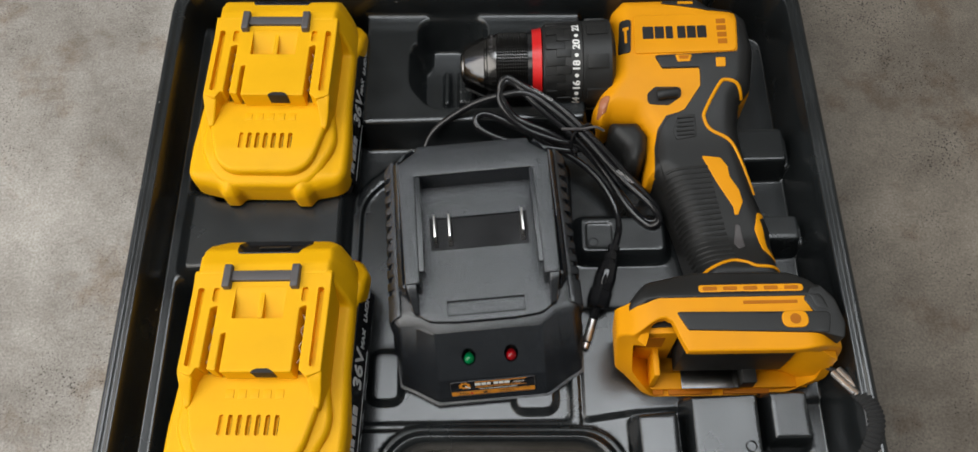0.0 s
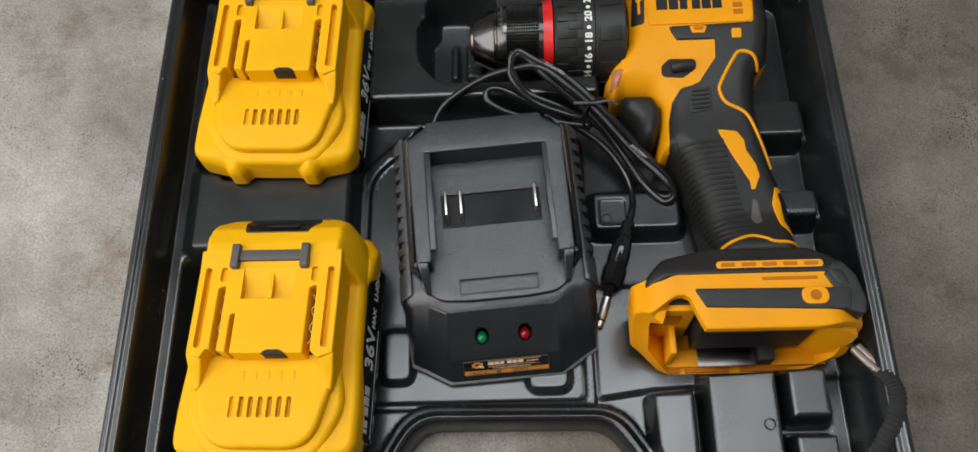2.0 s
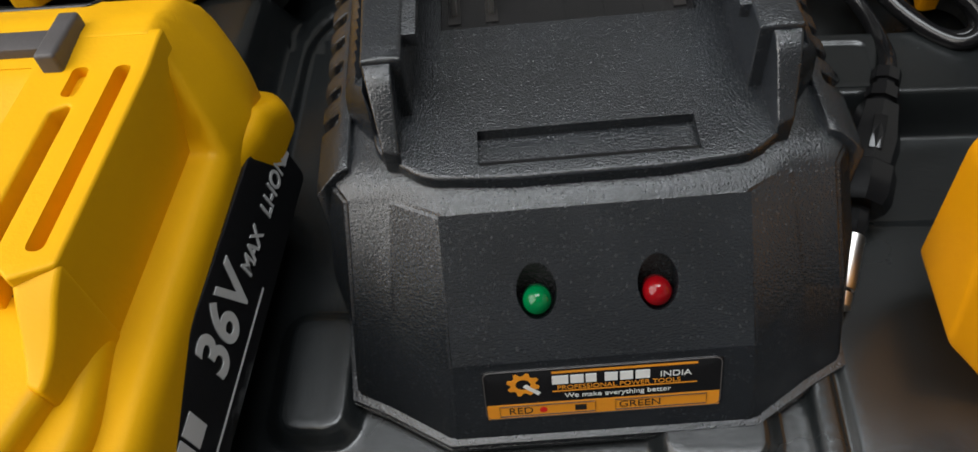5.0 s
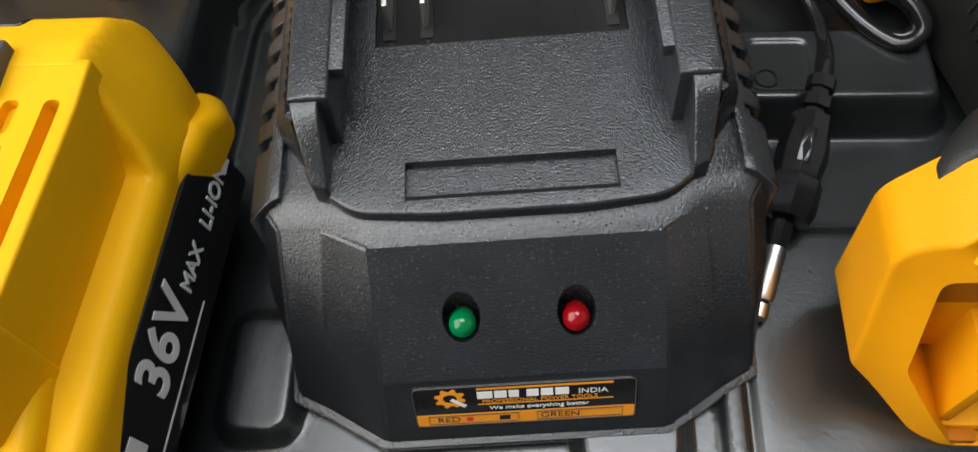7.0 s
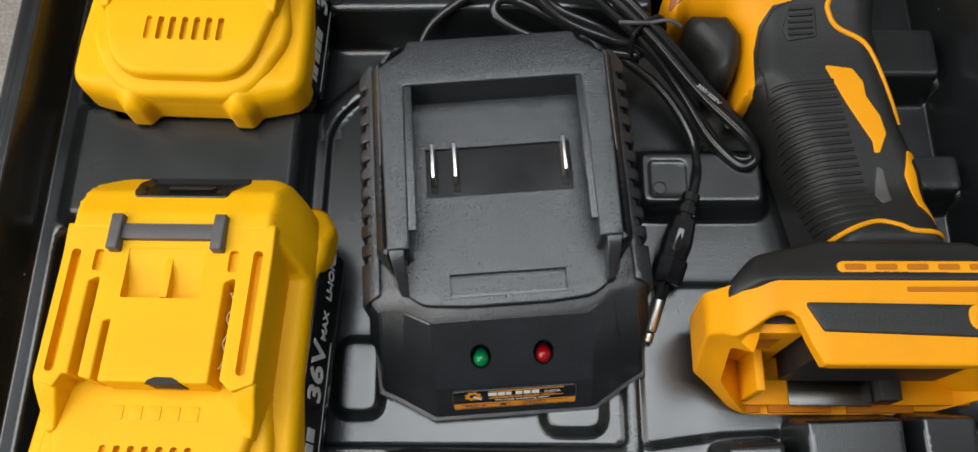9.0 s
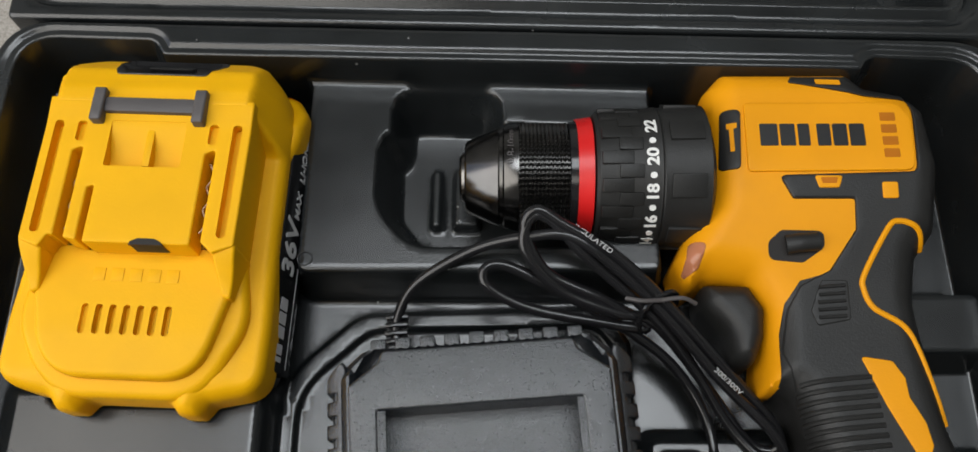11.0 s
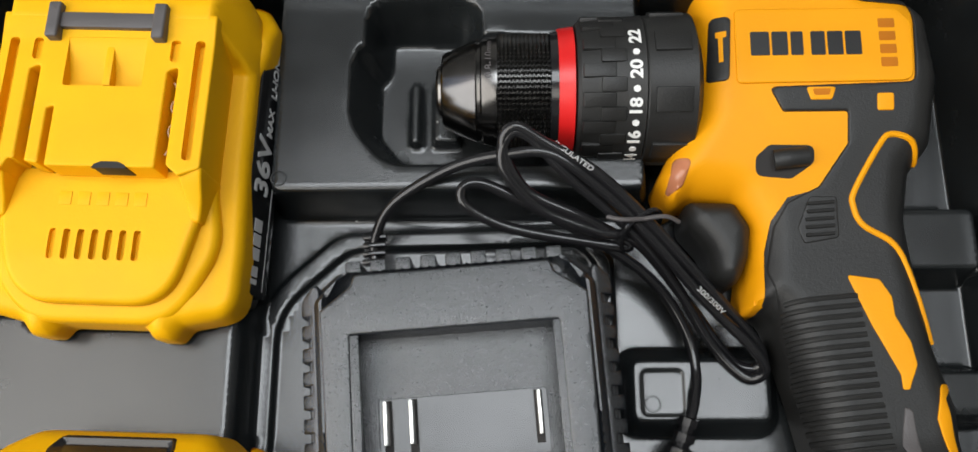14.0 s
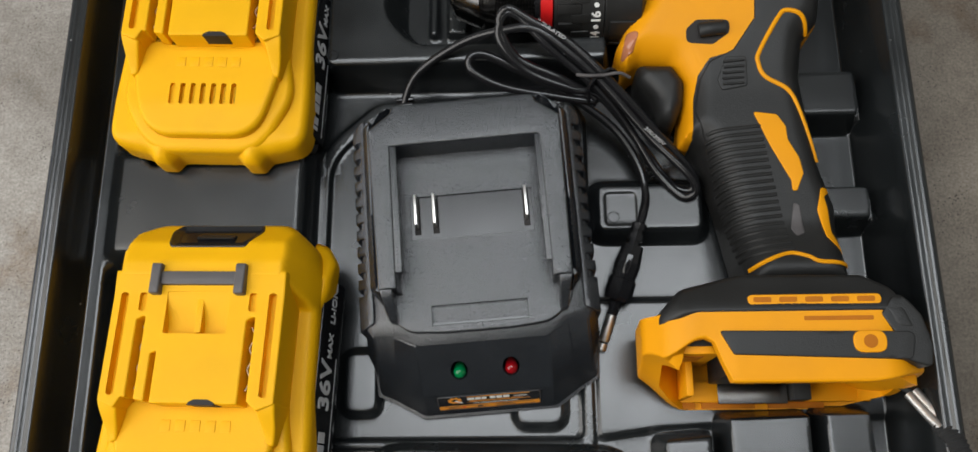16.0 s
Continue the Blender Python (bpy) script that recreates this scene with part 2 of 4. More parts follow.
def relief(name, poly, top, floor, mat, parent=None, label="", step=2.0, edge=0.0, holes=(), m=None, sharp=38, bottom=True, extra=(), exact=False):
    """A solid over an outline whose upper face has the height top(x, y, d), d being the distance from the edge; its walls go down to floor."""
    from mathutils.geometry import delaunay_2d_cdt
    poly = resample(poly, step)
    loops = [poly] + [resample(h, step) for h in holes]
    pts, edges = [], []
    for lp in loops:
        i0 = len(pts)
        pts += lp
        edges += [(i0 + i, i0 + (i + 1) % len(lp)) for i in range(len(lp))]
    A = np.array(poly)
    inner = []
    if edge:
        nrm = np.roll(A, -1, 0) - np.roll(A, 1, 0)
        nrm = np.stack([-nrm[:, 1], nrm[:, 0]], 1) / (np.linalg.norm(nrm, axis=1)[:, None] + 1e-9)
        area = np.sum(A[:, 0] * np.roll(A[:, 1], -1) - np.roll(A[:, 0], -1) * A[:, 1])
        nrm *= 1 if area > 0 else -1
        for f in (0.06, 0.2, 0.42, 0.7, 1.0):
            q = A + nrm * edge * f
            q = q[depth_in(poly, q) > edge * f * 0.97]
            inner.append(q)
    lo, hi = A.min(0), A.max(0)
    gx, gy = np.meshgrid(np.arange(lo[0] + step / 2, hi[0], step), np.arange(lo[1] + step / 2, hi[1], step * 0.87))
    gx[::2] += step / 2
    g = np.stack([gx.ravel(), gy.ravel()], 1)
    g = g[depth_in(poly, g) > max(step * 0.45, edge + step * 0.3)]
    inner.append(g)
    loops_in = []
    for line, off, clip, least in extra:
        L = np.array(resample(line, step * 0.8))
        t = np.roll(L, -1, 0) - np.roll(L, 1, 0)
        t = (t + np.roll(t, 1, 0) + np.roll(t, -1, 0)) / 3
        t = np.stack([-t[:, 1], t[:, 0]], 1) / (np.linalg.norm(t, axis=1)[:, None] + 1e-9)
        for o in off:
            q = L + t * o
            good = (depth_in(poly, q) > max(step * 0.4, edge)) & (np.abs(depth_in(line, q)) > abs(o) * 0.94 - 1e-3)
            if clip is not None:
                good &= depth_in(clip, q) > least
            for h in loops[1:]:
                good &= depth_in(h, q) < -step * 0.5
            loops_in.append((q, good))
    for q, good in loops_in:
        at = len(pts)
        ids = np.cumsum(good) - 1 + at
        pts += [tuple(p) for p in q[good]]
        edges += [(int(ids[i]), int(ids[(i + 1) % len(q)])) for i in range(len(q)) if good[i] and good[(i + 1) % len(q)]]
    if loops_in:
        taken = {(round(p[0] / step), round(p[1] / step)) for q, good in loops_in for p in q[good]}
        inner[-1] = np.array([p for p in inner[-1] if (round(p[0] / step), round(p[1] / step)) not in taken])
    inner = np.concatenate(inner)
    for h in loops[1:]:
        inner = inner[depth_in(h, inner) < -step * 0.4]
    if extra:
        _, keep = np.unique(np.round(inner / 0.35), axis=0, return_index=True)
        inner = inner[np.sort(keep)]
    allp = [Vector(p) for p in pts] + [Vector(p) for p in inner]
    v, _, faces, *_ = delaunay_2d_cdt(allp, edges, [], 1, 1e-4)
    V = np.array([tuple(p) for p in v])
    F = [f for f in faces if len(f) == 3]
    if holes:
        C = np.array([V[list(f)].mean(0) for f in F])
        bad = np.zeros(len(F), bool)
        for h in loops[1:]:
            bad |= depth_in(h, C) > 0
        F = [f for f, k in zip(F, bad) if not k]
    d = np.maximum(depth_in(poly, V), 0)
    d[d < 1e-3] = 0
    Z = np.broadcast_to(np.asarray(top(V[:, 0], V[:, 1], d), float), (len(V),))
    F = [f if (V[f[1]][0] - V[f[0]][0]) * (V[f[2]][1] - V[f[0]][1]) - (V[f[1]][1] - V[f[0]][1]) * (V[f[2]][0] - V[f[0]][0]) > 0 else f[::-1] for f in F]
    seen = {}
    for f in F:
        for i in range(3):
            seen[(f[i], f[(i + 1) % 3])] = 1
    rim = [e for e in seen if (e[1], e[0]) not in seen]
    n = len(V)
    used = sorted({i for e in rim for i in e})
    low = {i: n + k for k, i in enumerate(used)}
    verts = [(x * K, y * K, z * K) for (x, y), z in zip(V, Z)]
    fl = floor if callable(floor) else (lambda x, y: floor)
    verts += [(V[i][0] * K, V[i][1] * K, fl(V[i][0], V[i][1]) * K) for i in used]
    out = [tuple(f) for f in F] + [(b, a, low[a], low[b]) for a, b in rim]
    me = bpy.data.meshes.new(name)
    me.from_pydata(verts, [], out)
    me.validate()
    ob = finish(name, me, mat, parent, label, m, sharp)
    if exact:
        # shading normals from the slope of the surface itself
        slope = []
        for ex, ey in ((0.25, 0.0), (0.0, 0.25)):
            ends = []
            for sg in (-1, 1):
                Q = V + np.array([ex, ey]) * sg
                ends.append(top(Q[:, 0], Q[:, 1], np.maximum(depth_in(poly, Q), 0)))
            slope.append((ends[1] - ends[0]) / 0.5)
        nv = np.stack([-slope[0], -slope[1], np.ones(n)], 1)
        nv /= np.linalg.norm(nv, axis=1)[:, None]
        nv[used] = 0
        me.normals_split_custom_set_from_vertices([tuple(q) for q in nv] + [(0, 0, 0)] * len(used))
    return ob


def plate(name, poly, z0, z1, mat, parent=None, label="", bevel=0.5, m=None, step=6.0):
    """A flat piece with a softened upper edge."""
    return relief(name, poly, lambda x, y, d: z1 + (round_edge(d, bevel) if bevel else 0), z0, mat, parent, label, step, bevel, m=m)


def box(name, x0, y0, z0, x1, y1, z1, mat, parent=None, label="", bevel=0.6, m=None, taper=0.0):
    bm = bmesh.new()
    bmesh.ops.create_cube(bm, size=1)
    for v in bm.verts:
        f = 1 - taper if v.co.z > 0 else 1
        v.co = Vector((((x0 + x1) / 2 + v.co.x * f * (x1 - x0)) * K, ((y0 + y1) / 2 + v.co.y * f * (y1 - y0)) * K, ((z0 + z1) / 2 + v.co.z * (z1 - z0)) * K))
    if bevel:
        bmesh.ops.bevel(bm, geom=bm.edges[:], offset=bevel * K, segments=2, profile=0.6, affect="EDGES")
    return part(name, bm, mat, parent, label, m)


def lathe(name, profile, mat, parent=None, label="", n=48, m=None, sharp=30):
    """Turned about the local x axis: profile of (x, radius)."""
    bm = bmesh.new()
    rings = []
    for x, r in profile:
        rings.append([bm.verts.new((x * K, r * K * math.cos(2 * math.pi * i / n), r * K * math.sin(2 * math.pi * i / n))) for i in range(n)] if r > 1e-6 else [bm.verts.new((x * K, 0, 0))])
    for a, b in zip(rings, rings[1:]):
        for i in range(n):
            j = (i + 1) % n
            if len(a) == 1 and len(b) > 1:
                bm.faces.new((a[0], b[i], b[j]))
            elif len(b) == 1 and len(a) > 1:
                bm.faces.new((a[i], b[0], a[j]))
            elif len(a) > 1:
                bm.faces.new((a[i], b[i], b[j], a[j]))
    return part(name, bm, mat, parent, label, m, sharp)


def spline(pts, n=10, closed=False):
    P = [Vector(p) for p in pts]
    out = []
    cnt = len(P) if closed else len(P) - 1
    for i in range(cnt):
        p0, p1, p2, p3 = (P[(i + k) % len(P)] if closed else P[min(max(i + k, 0), len(P) - 1)] for k in (-1, 0, 1, 2))
        for k in range(n):
            t = k / n
            out.append(0.5 * (2 * p1 + (p2 - p0) * t + (2 * p0 - 5 * p1 + 4 * p2 - p3) * t * t + (3 * p1 - p0 - 3 * p2 + p3) * t ** 3))
    if not closed:
        out.append(P[-1])
    return out


def tube(name, pts, radius, mat, parent=None, label="", sides=12, n=10, flat=1.0, closed=False, m=None, wave=0.0):
    """A cord along points in drawing units."""
    line = spline(pts, n, closed)
    bm = bmesh.new()
    rings = []
    up = Vector((0, 0, 1))
    for i, p in enumerate(line):
        rr = radius * (1 + wave * (1 if i % 4 < 2 else -1))
        t = (line[(i + 1) % len(line)] - line[i - 1]) if closed or 0 < i < len(line) - 1 else (line[min(i + 1, len(line) - 1)] - line[max(i - 1, 0)])
        t.normalize()
        s = t.cross(up)
        s = s.normalized() if s.length > 1e-3 else Vector((1, 0, 0))
        u = s.cross(t)
        rings.append([bm.verts.new((p + s * radius * (1 + 0.3 * (rr / radius - 1)) * math.cos(2 * math.pi * k / sides) + u * rr * flat * math.sin(2 * math.pi * k / sides)) * K) for k in range(sides)])
    pairs = list(zip(rings, rings[1:] + rings[:1])) if closed else list(zip(rings, rings[1:]))
    for a, b in pairs:
        for k in range(sides):
            bm.faces.new((a[k], a[(k + 1) % sides], b[(k + 1) % sides], b[k]))
    if not closed:
        bm.faces.new(rings[0]), bm.faces.new(rings[-1])
    return part(name, bm, mat, parent, label, m)


def lettering(name, text, size, mat, parent=None, m=None, depth=0.12, stretch=1.0, label="", bold=0.0, bend=0.0):
    """Words in the built-in font as a mesh, centred on the local origin; size in drawing units."""
    cu = bpy.data.curves.new(name, "FONT")
    cu.body, cu.size, cu.extrude, cu.align_x, cu.align_y = text, size * K * 1.35, depth * K, "CENTER", "CENTER"
    cu.offset = bold * K
    tmp = bpy.data.objects.new(name, cu)
    me = bpy.data.meshes.new_from_object(tmp)
    bpy.data.objects.remove(tmp)
    for v in me.vertices:
        v.co.x *= stretch
        if bend:
            r, ang = bend * K + v.co.z, v.co.x / (bend * K)
            v.co.x, v.co.z = r * math.sin(ang), r * math.cos(ang) - bend * K
    return finish(name, me, mat, parent, label, m)


def thing(name, x=0.0, y=0.0, z=0.0, turn=0.0, label="", category="", group="", kind=""):
    ob = new(name)
    ob.empty_display_size = 0.01
    ob.matrix_basis = pose(x * K, y * K, z * K, 0, 0, turn)
    return tagged(ob, label, category, group, kind)


# ---- ground, and a plain room added out of view ----
def slab(name, x0, y0, z0, x1, y1, z1, mat, label, category):
    bm = bmesh.new()
    bmesh.ops.create_cube(bm, size=1)
    for v in bm.verts:
        v.co = Vector(((x0 + x1) / 2 + v.co.x * (x1 - x0), (y0 + y1) / 2 + v.co.y * (y1 - y0), (z0 + z1) / 2 + v.co.z * (z1 - z0)))
    return tagged(part(name, bm, mat), label, category, kind="structure")


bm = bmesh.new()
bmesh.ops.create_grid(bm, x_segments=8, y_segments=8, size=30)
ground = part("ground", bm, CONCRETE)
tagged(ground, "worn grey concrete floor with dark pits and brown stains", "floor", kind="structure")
# unseen walls close the place and bounce light; the doorway is assumed
slab("wall_north", -1.1, 2.4, 0, 2.2, 2.55, 2.7, WALL, "plain plastered wall, added out of view", "wall")
slab("wall_south", -1.1, -2.35, 0, 2.2, -2.2, 2.7, WALL, "plain plastered wall, added out of view", "wall")
slab("wall_east", 2.2, -2.35, 0, 2.35, 2.55, 2.7, WALL, "plain plastered wall, added out of view", "wall")
slab("wall_west_far", -1.25, 0.7, 0, -1.1, 2.55, 2.7, WALL, "plain wall added out of view beside the assumed opening", "wall")
slab("wall_west_near", -1.25, -2.35, 0, -1.1, -1.1, 2.7, WALL, "plain wall added out of view beside the assumed opening", "wall")
slab("wall_west_lintel", -1.25, -1.1, 2.0, -1.1, 0.7, 2.7, WALL, "plain wall added out of view above the assumed opening", "wall")
slab("ceiling", -1.25, -2.35, 2.7, 2.35, 2.55, 2.8, WALL, "plain plastered ceiling, added out of view", "ceiling")

# ---- tool case ----
case = thing("tool_case", label="open black blow-moulded plastic tool case lying flat on concrete", category="tool case")
X0, X1, YB = -194.0, 189.0, 352.0


def back_y(x):
    return -0.03 * x


CASE_OUT = rounded([(X0, -4, 26), (X1, -4, 26), (X1, YB - 5, 22), (X0, YB + 6, 22)], 20, 8)
INNER = rounded([(X0 + 10, 12, 16), (X1 - 10, 12, 16), (X1 - 10, 337, 14), (139, 339, 4), (136, 333.5, 5), (-130, 340.5, 5), (-134, 347, 4), (X0 + 10, 349, 14)], 14, 6)
HANDLE = rounded([(-46, 20, 12), (58, 20, 12), (66, 54, 16), (52, 73, 20), (-42, 74, 20), (-54, 56, 16)], 14, 8)
HANDLE_LIP = rounded([(-62, 6, 14), (72, 6, 14), (78, 56, 20), (60, 83, 24), (-50, 85, 24), (-66, 58, 20)], 16, 8)
HANDLE_MID = rounded([(-54, 12, 14), (65, 12, 14), (72, 55, 20), (56, 78, 22), (-46, 79.5, 22), (-60, 57, 20)], 16, 8)
LEVELS = [
    # outline, level, softness of the wall
    (rounded([(-200, 166, 4), (-79, 166, 12), (-79, 224, 12), (-200, 224, 4)], 8), 29, 16.0),
    (rounded([(-77, 259, 6), (60, 259, 6), (60, 352, 4), (-77, 352, 4)], 6), 33, 6.0),
    (rounded([(-82, 84, 4), (-82, 226, 30), (-54, 251, 18), (40, 254, 10), (48, 240, 8), (48, 84, 4)], 6), 9, 2.5),
    (rounded([(-76, 88, 4), (-76, 222, 26), (-50, 245, 14), (36, 247, 8), (43, 238, 8), (43, 88, 4)], 6), 5.5, 1.6),
    (rounded([(-33, 274, 14), (35, 274, 8), (35, 316, 8), (-3, 318, 6), (-3, 332, 9), (-39.5, 332.5, 9), (-39.5, 317, 6), (-44, 312, 7), (-44, 288, 14)], 8, 7), 7, 10.0),
    (rect(-28, 286, -24, 311, 1.8), 12, 2.0),
    (rect(-19, 286, -9, 311, 1.8), 13, 2.0),
    (rect(-66, 99, -49, 128, 6), 9.5, 5.0),
    (rect(12, 93, 35, 122, 7), 9.5, 5.0),
    (rect(50, 179, 102, 205, 6), 18, 7.0),
    (rect(55.5, 183.5, 70, 199, 2.5), 17.3, 2.0),
    (rect(138, 181, 175, 199, 5), 27, 5.0),
    (rect(138, 231, 175, 256, 5), 27, 5.0),
    (rounded([(49, 88, 3), (78, 92, 3), (180, 97, 3), (180, 150, 3), (49, 150, 3)], 3), 9, 4.0),
    (rounded([(76, 22, 3), (96.5, 22, 3), (97, 90, 3), (74, 88, 4)], 3), 26, 5.0),
    (rounded([(101.5, 22, 3), (138, 22, 3), (138.5, 98, 3), (101.5, 97, 3)], 3), 27, 5.0),
    (rounded([(142, 72, 3), (165, 72, 3), (164, 99, 3), (142, 99, 3)], 3), 26, 5.0),
    (rounded([(142, 20, 3), (165, 20, 3), (165, 66, 3), (142, 66, 3)], 3), 26, 5.0),
    (rounded([(-194, 20, 3), (-173, 20, 3), (-173, 344, 6), (-194, 344, 3)], 3), 24, 8.0),
    (rect(-158, 214, -92, 326, 4), 16.6, 3.0),
    (rect(-146, 60, -84, 168, 4), 16.6, 3.0),
]


def case_height(x, y, d):
    P = np.stack([x, y], 1)
    z = np.full(len(x), 7.0)
    for poly, level, soft in LEVELS:
        w = smooth(-soft * 0.5, soft * 0.5, depth_in(poly, P))
        z = z + (level - z) * w
    for poly, level in ((HANDLE_LIP, 19.0), (HANDLE_MID, 24.0)):
        z = z + (level - z) * smooth(-2.5, 2.0, depth_in(poly, P))
    hd = -depth_in(HANDLE, P)
    z = z - 9 * (1 - np.sqrt(np.maximum(0, 1 - (1 - np.clip(hd / 5, 0, 1)) ** 2)))
    din = depth_in(INNER, P)
    rim = 50.0 - 1.0 * smooth(-7.0, -4.5, din)
    rim = rim + (-5.0 - rim) * smooth(-2.0, 5.0, din)
    blend = np.clip(0.5 + 0.5 * (rim - z) / 5.0, 0, 1)
    z = z + (rim - z) * blend + 5.0 * blend * (1 - blend)
    wob = np.array([noise.noise((a * 0.03, b * 0.03, 3.0)) for a, b in P])
    return z + round_edge(d, 2.5) + 0.25 * wob


relief("base_shell", CASE_OUT, case_height, 0.0, CASE, case, step=1.6, edge=2.5, holes=(HANDLE,), sharp=88, exact=True,
       extra=[(INNER, (-7.6, -6.8, -6.0, -5.2, -4.4, -3.0, -1.5, 0.0, 1.5, 3.0, 4.8, 6.5), None, 0)] + [(p, [s * f for f in ((-0.5, 0.0, 0.5) if s < 4 else (-0.5, -0.3, -0.1, 0.1, 0.3, 0.5))], INNER, 7.5) for p, _, s in LEVELS]
       + [(p, (-2.5, -1.0, 0.5, 2.0), INNER, 7.5) for p in (HANDLE_LIP, HANDLE_MID)])

LID_OUT = rounded([(X0 + 1, YB + 7.5, 3), (X1 - 1, YB - 3.5, 3), (X1 - 1, YB + 318, 24), (X0 + 1, YB + 326, 24)], 20, 8)
LID_IN = rounded([(X0 + 12, YB + 21.5, 8), (X1 - 12, YB + 10.5, 8), (X1 - 12, YB + 300, 18), (X0 + 12, YB + 310, 18)], 14, 6)


def lid_height(x, y, d):
    P = np.stack([x, y], 1)
    z = np.full(len(x), 49.0)
    din = depth_in(LID_IN, P)
    z = z - 3.0 * smooth(-9.0, -7.5, din) + 3.4 * smooth(-3.6, -2.2, din)
    z = z + (12 - z) * smooth(-0.5, 9.0, din)
    return z + round_edge(d, 2.0)


relief("lid_shell", LID_OUT, lid_height, 0.0, CASE, case, step=3.0, edge=2.0, sharp=88, extra=[(LID_IN, (-9.0, -7.5, -3.6, -2.2, -0.5, 3.0, 6.0, 9.0), None, 0)])


# small round moulding marks
def mould_mark(x, y, z):
    ring = tube("mould_mark", [(x + 2.6 * math.cos(a), y + 2.6 * math.sin(a), z) for a in np.linspace(0, 2 * math.pi, 9)[:-1]], 0.35, CASE, case, n=3, sides=6, closed=True)
    return ring


for mx, my, mz in ((-72.0, 265.6, 33.1), (59.3, 187.5, 17.4), (131, 70, 28.1)):
    mould_mark(mx, my, mz)


# ---- battery packs ----
def build_battery():
    b = thing("battery_pack", label="yellow slide-in drill battery pack with dark grey latch bar", category="battery", group="battery packs in the case")
    foot_out = rounded([(-45, 9, 10), (-27, 5, 3), (-24, 0.5, 3), (-17, 0.5, 3), (-14, 4.5, 3), (14, 4.5, 3), (17, 0.5, 3), (24, 0.5, 3), (27, 5, 3), (45, 9, 10),
                        (45.2, 30, 6), (43.5, 60, 6), (42.8, 96, 6), (43.4, 106, 8), (40, 120, 14), (28, 130, 10), (-28, 130, 10), (-40, 120, 14), (-43.4, 106, 8), (-42.8, 96, 6), (-43.5, 60, 6), (-45.2, 30, 6)], 6, 5)

    def hump(x, y):
        """Upper surface of the hump: a flat crown, a sloping back and chamfered sides."""
        ax = np.abs(x)
        crown = 52.6 - 0.32 * np.maximum(0, y - 108) - 0.85 * np.maximum(0, y - 117)
        side = 52.6 - 2.35 * np.maximum(0, ax - 33.5 + 0.35 * np.maximum(0, y - 112))
        front = 31.0 + 2.3 * (y - 92.5)
        return np.minimum(np.minimum(crown, side), front)

    def shell(x, y, d):
        ax = np.abs(x)
        z = 31.5 + 0.6 * smooth(38, 30, ax)
        z = z - 7.0 * (1 - smooth(-2, 13, y))
        bump = np.exp(-(((ax - 20.5) / 4.2) ** 2)) * (1 - smooth(3, 13, y))
        z = z + 3.2 * bump
        h = hump(x, y)
        k = np.clip(0.5 + 0.5 * (h - z) / 2.0, 0, 1)
        z = z + (h - z) * k + 1.0 * k * (1 - k)
        return z + round_edge(d, 3.5, 5)

    btn = rounded([(-15, 114.5, 2), (16, 114.5, 2), (20, 124, 3), (18, 128, 2), (-17, 128, 2), (-19, 124, 3)], 3)
    relief("housing", foot_out, shell, 14.0, YELLOW, b, step=1.5, edge=3.5, sharp=60, holes=(btn,))
    # ears of the hump that overhang the ends of the side labels
    for sx in (-1, 1):
        pts = [(sx * 37, 93, 1), (sx * 42.6, 93.5, 1), (sx * 45.6, 103, 5), (sx * 46.5, 116, 8), (sx * 41, 125, 7), (sx * 34, 128, 3)]
        relief("hump_ear", rounded(pts[::-1] if sx < 0 else pts, 4, 6), lambda x, y, d: 28.0 - 0.6 * np.maximum(0, y - 108) + round_edge(d, 3.0, 4.5), 15, YELLOW, b, step=1.5, edge=3.5, sharp=60)
    # lower half of the housing, slightly set in
    relief("base", [(px * 0.96, 5 + max(py, 0) * 0.94) for px, py in foot_out], lambda x, y, d: 15.0 + 0 * x, 0.0, RUBBER, b, step=4)
    # rounded deck in two steps
    deck = rounded([(-33, 60, 1), (-33, 38, 20), (-26, 10, 22), (26, 10, 22), (33, 38, 20), (33, 60, 1)], 10, 8)
    slots = [rect(-13.8 + 4.6 * i - 1.15, 23.5, -13.8 + 4.6 * i + 1.15, 33.5, 1.1, 4) for i in range(7)]
    relief("deck", deck, lambda x, y, d: 40.5 + round_edge(d, 2.4) - 2.2 * (1 - smooth(8, 26, y)), 30, YELLOW, b, step=2.5, edge=2.4, holes=slots)
    deck2 = rounded([(-34, 62, 1), (-36, 48, 8), (-39.5, 30, 24), (-27, 4.5, 22), (27, 4.5, 22), (39.5, 30, 24), (36, 48, 8), (34, 62, 1)], 10, 8)
    relief("deck_step", deck2, lambda x, y, d: 36.0 + round_edge(d, 3.0, 3.5) - 3.6 * (1 - smooth(5, 24, y)), 26, YELLOW, b, step=2.2, edge=3.0, holes=[rect(-18, 21, 18, 36, 1)])
    for i in range(7):
        x = -13.8 + 4.6 * i
        box("vent_floor", x - 1.2, 23.4, 34.0, x + 1.2, 33.6, 38.8 if i == 0 else 37.6, YELLOW, b, bevel=0)
        if i:
            # shade of the vent slot, as a near-black strip
            box("vent_gap", x + 0.0, 24.1, 36.5, x + 0.9, 32.9, 37.9, DARK, b, "near-black strip shading a vent slot", bevel=0)
    # rail block with its long slots, growing out of the hump
    top = 51.6
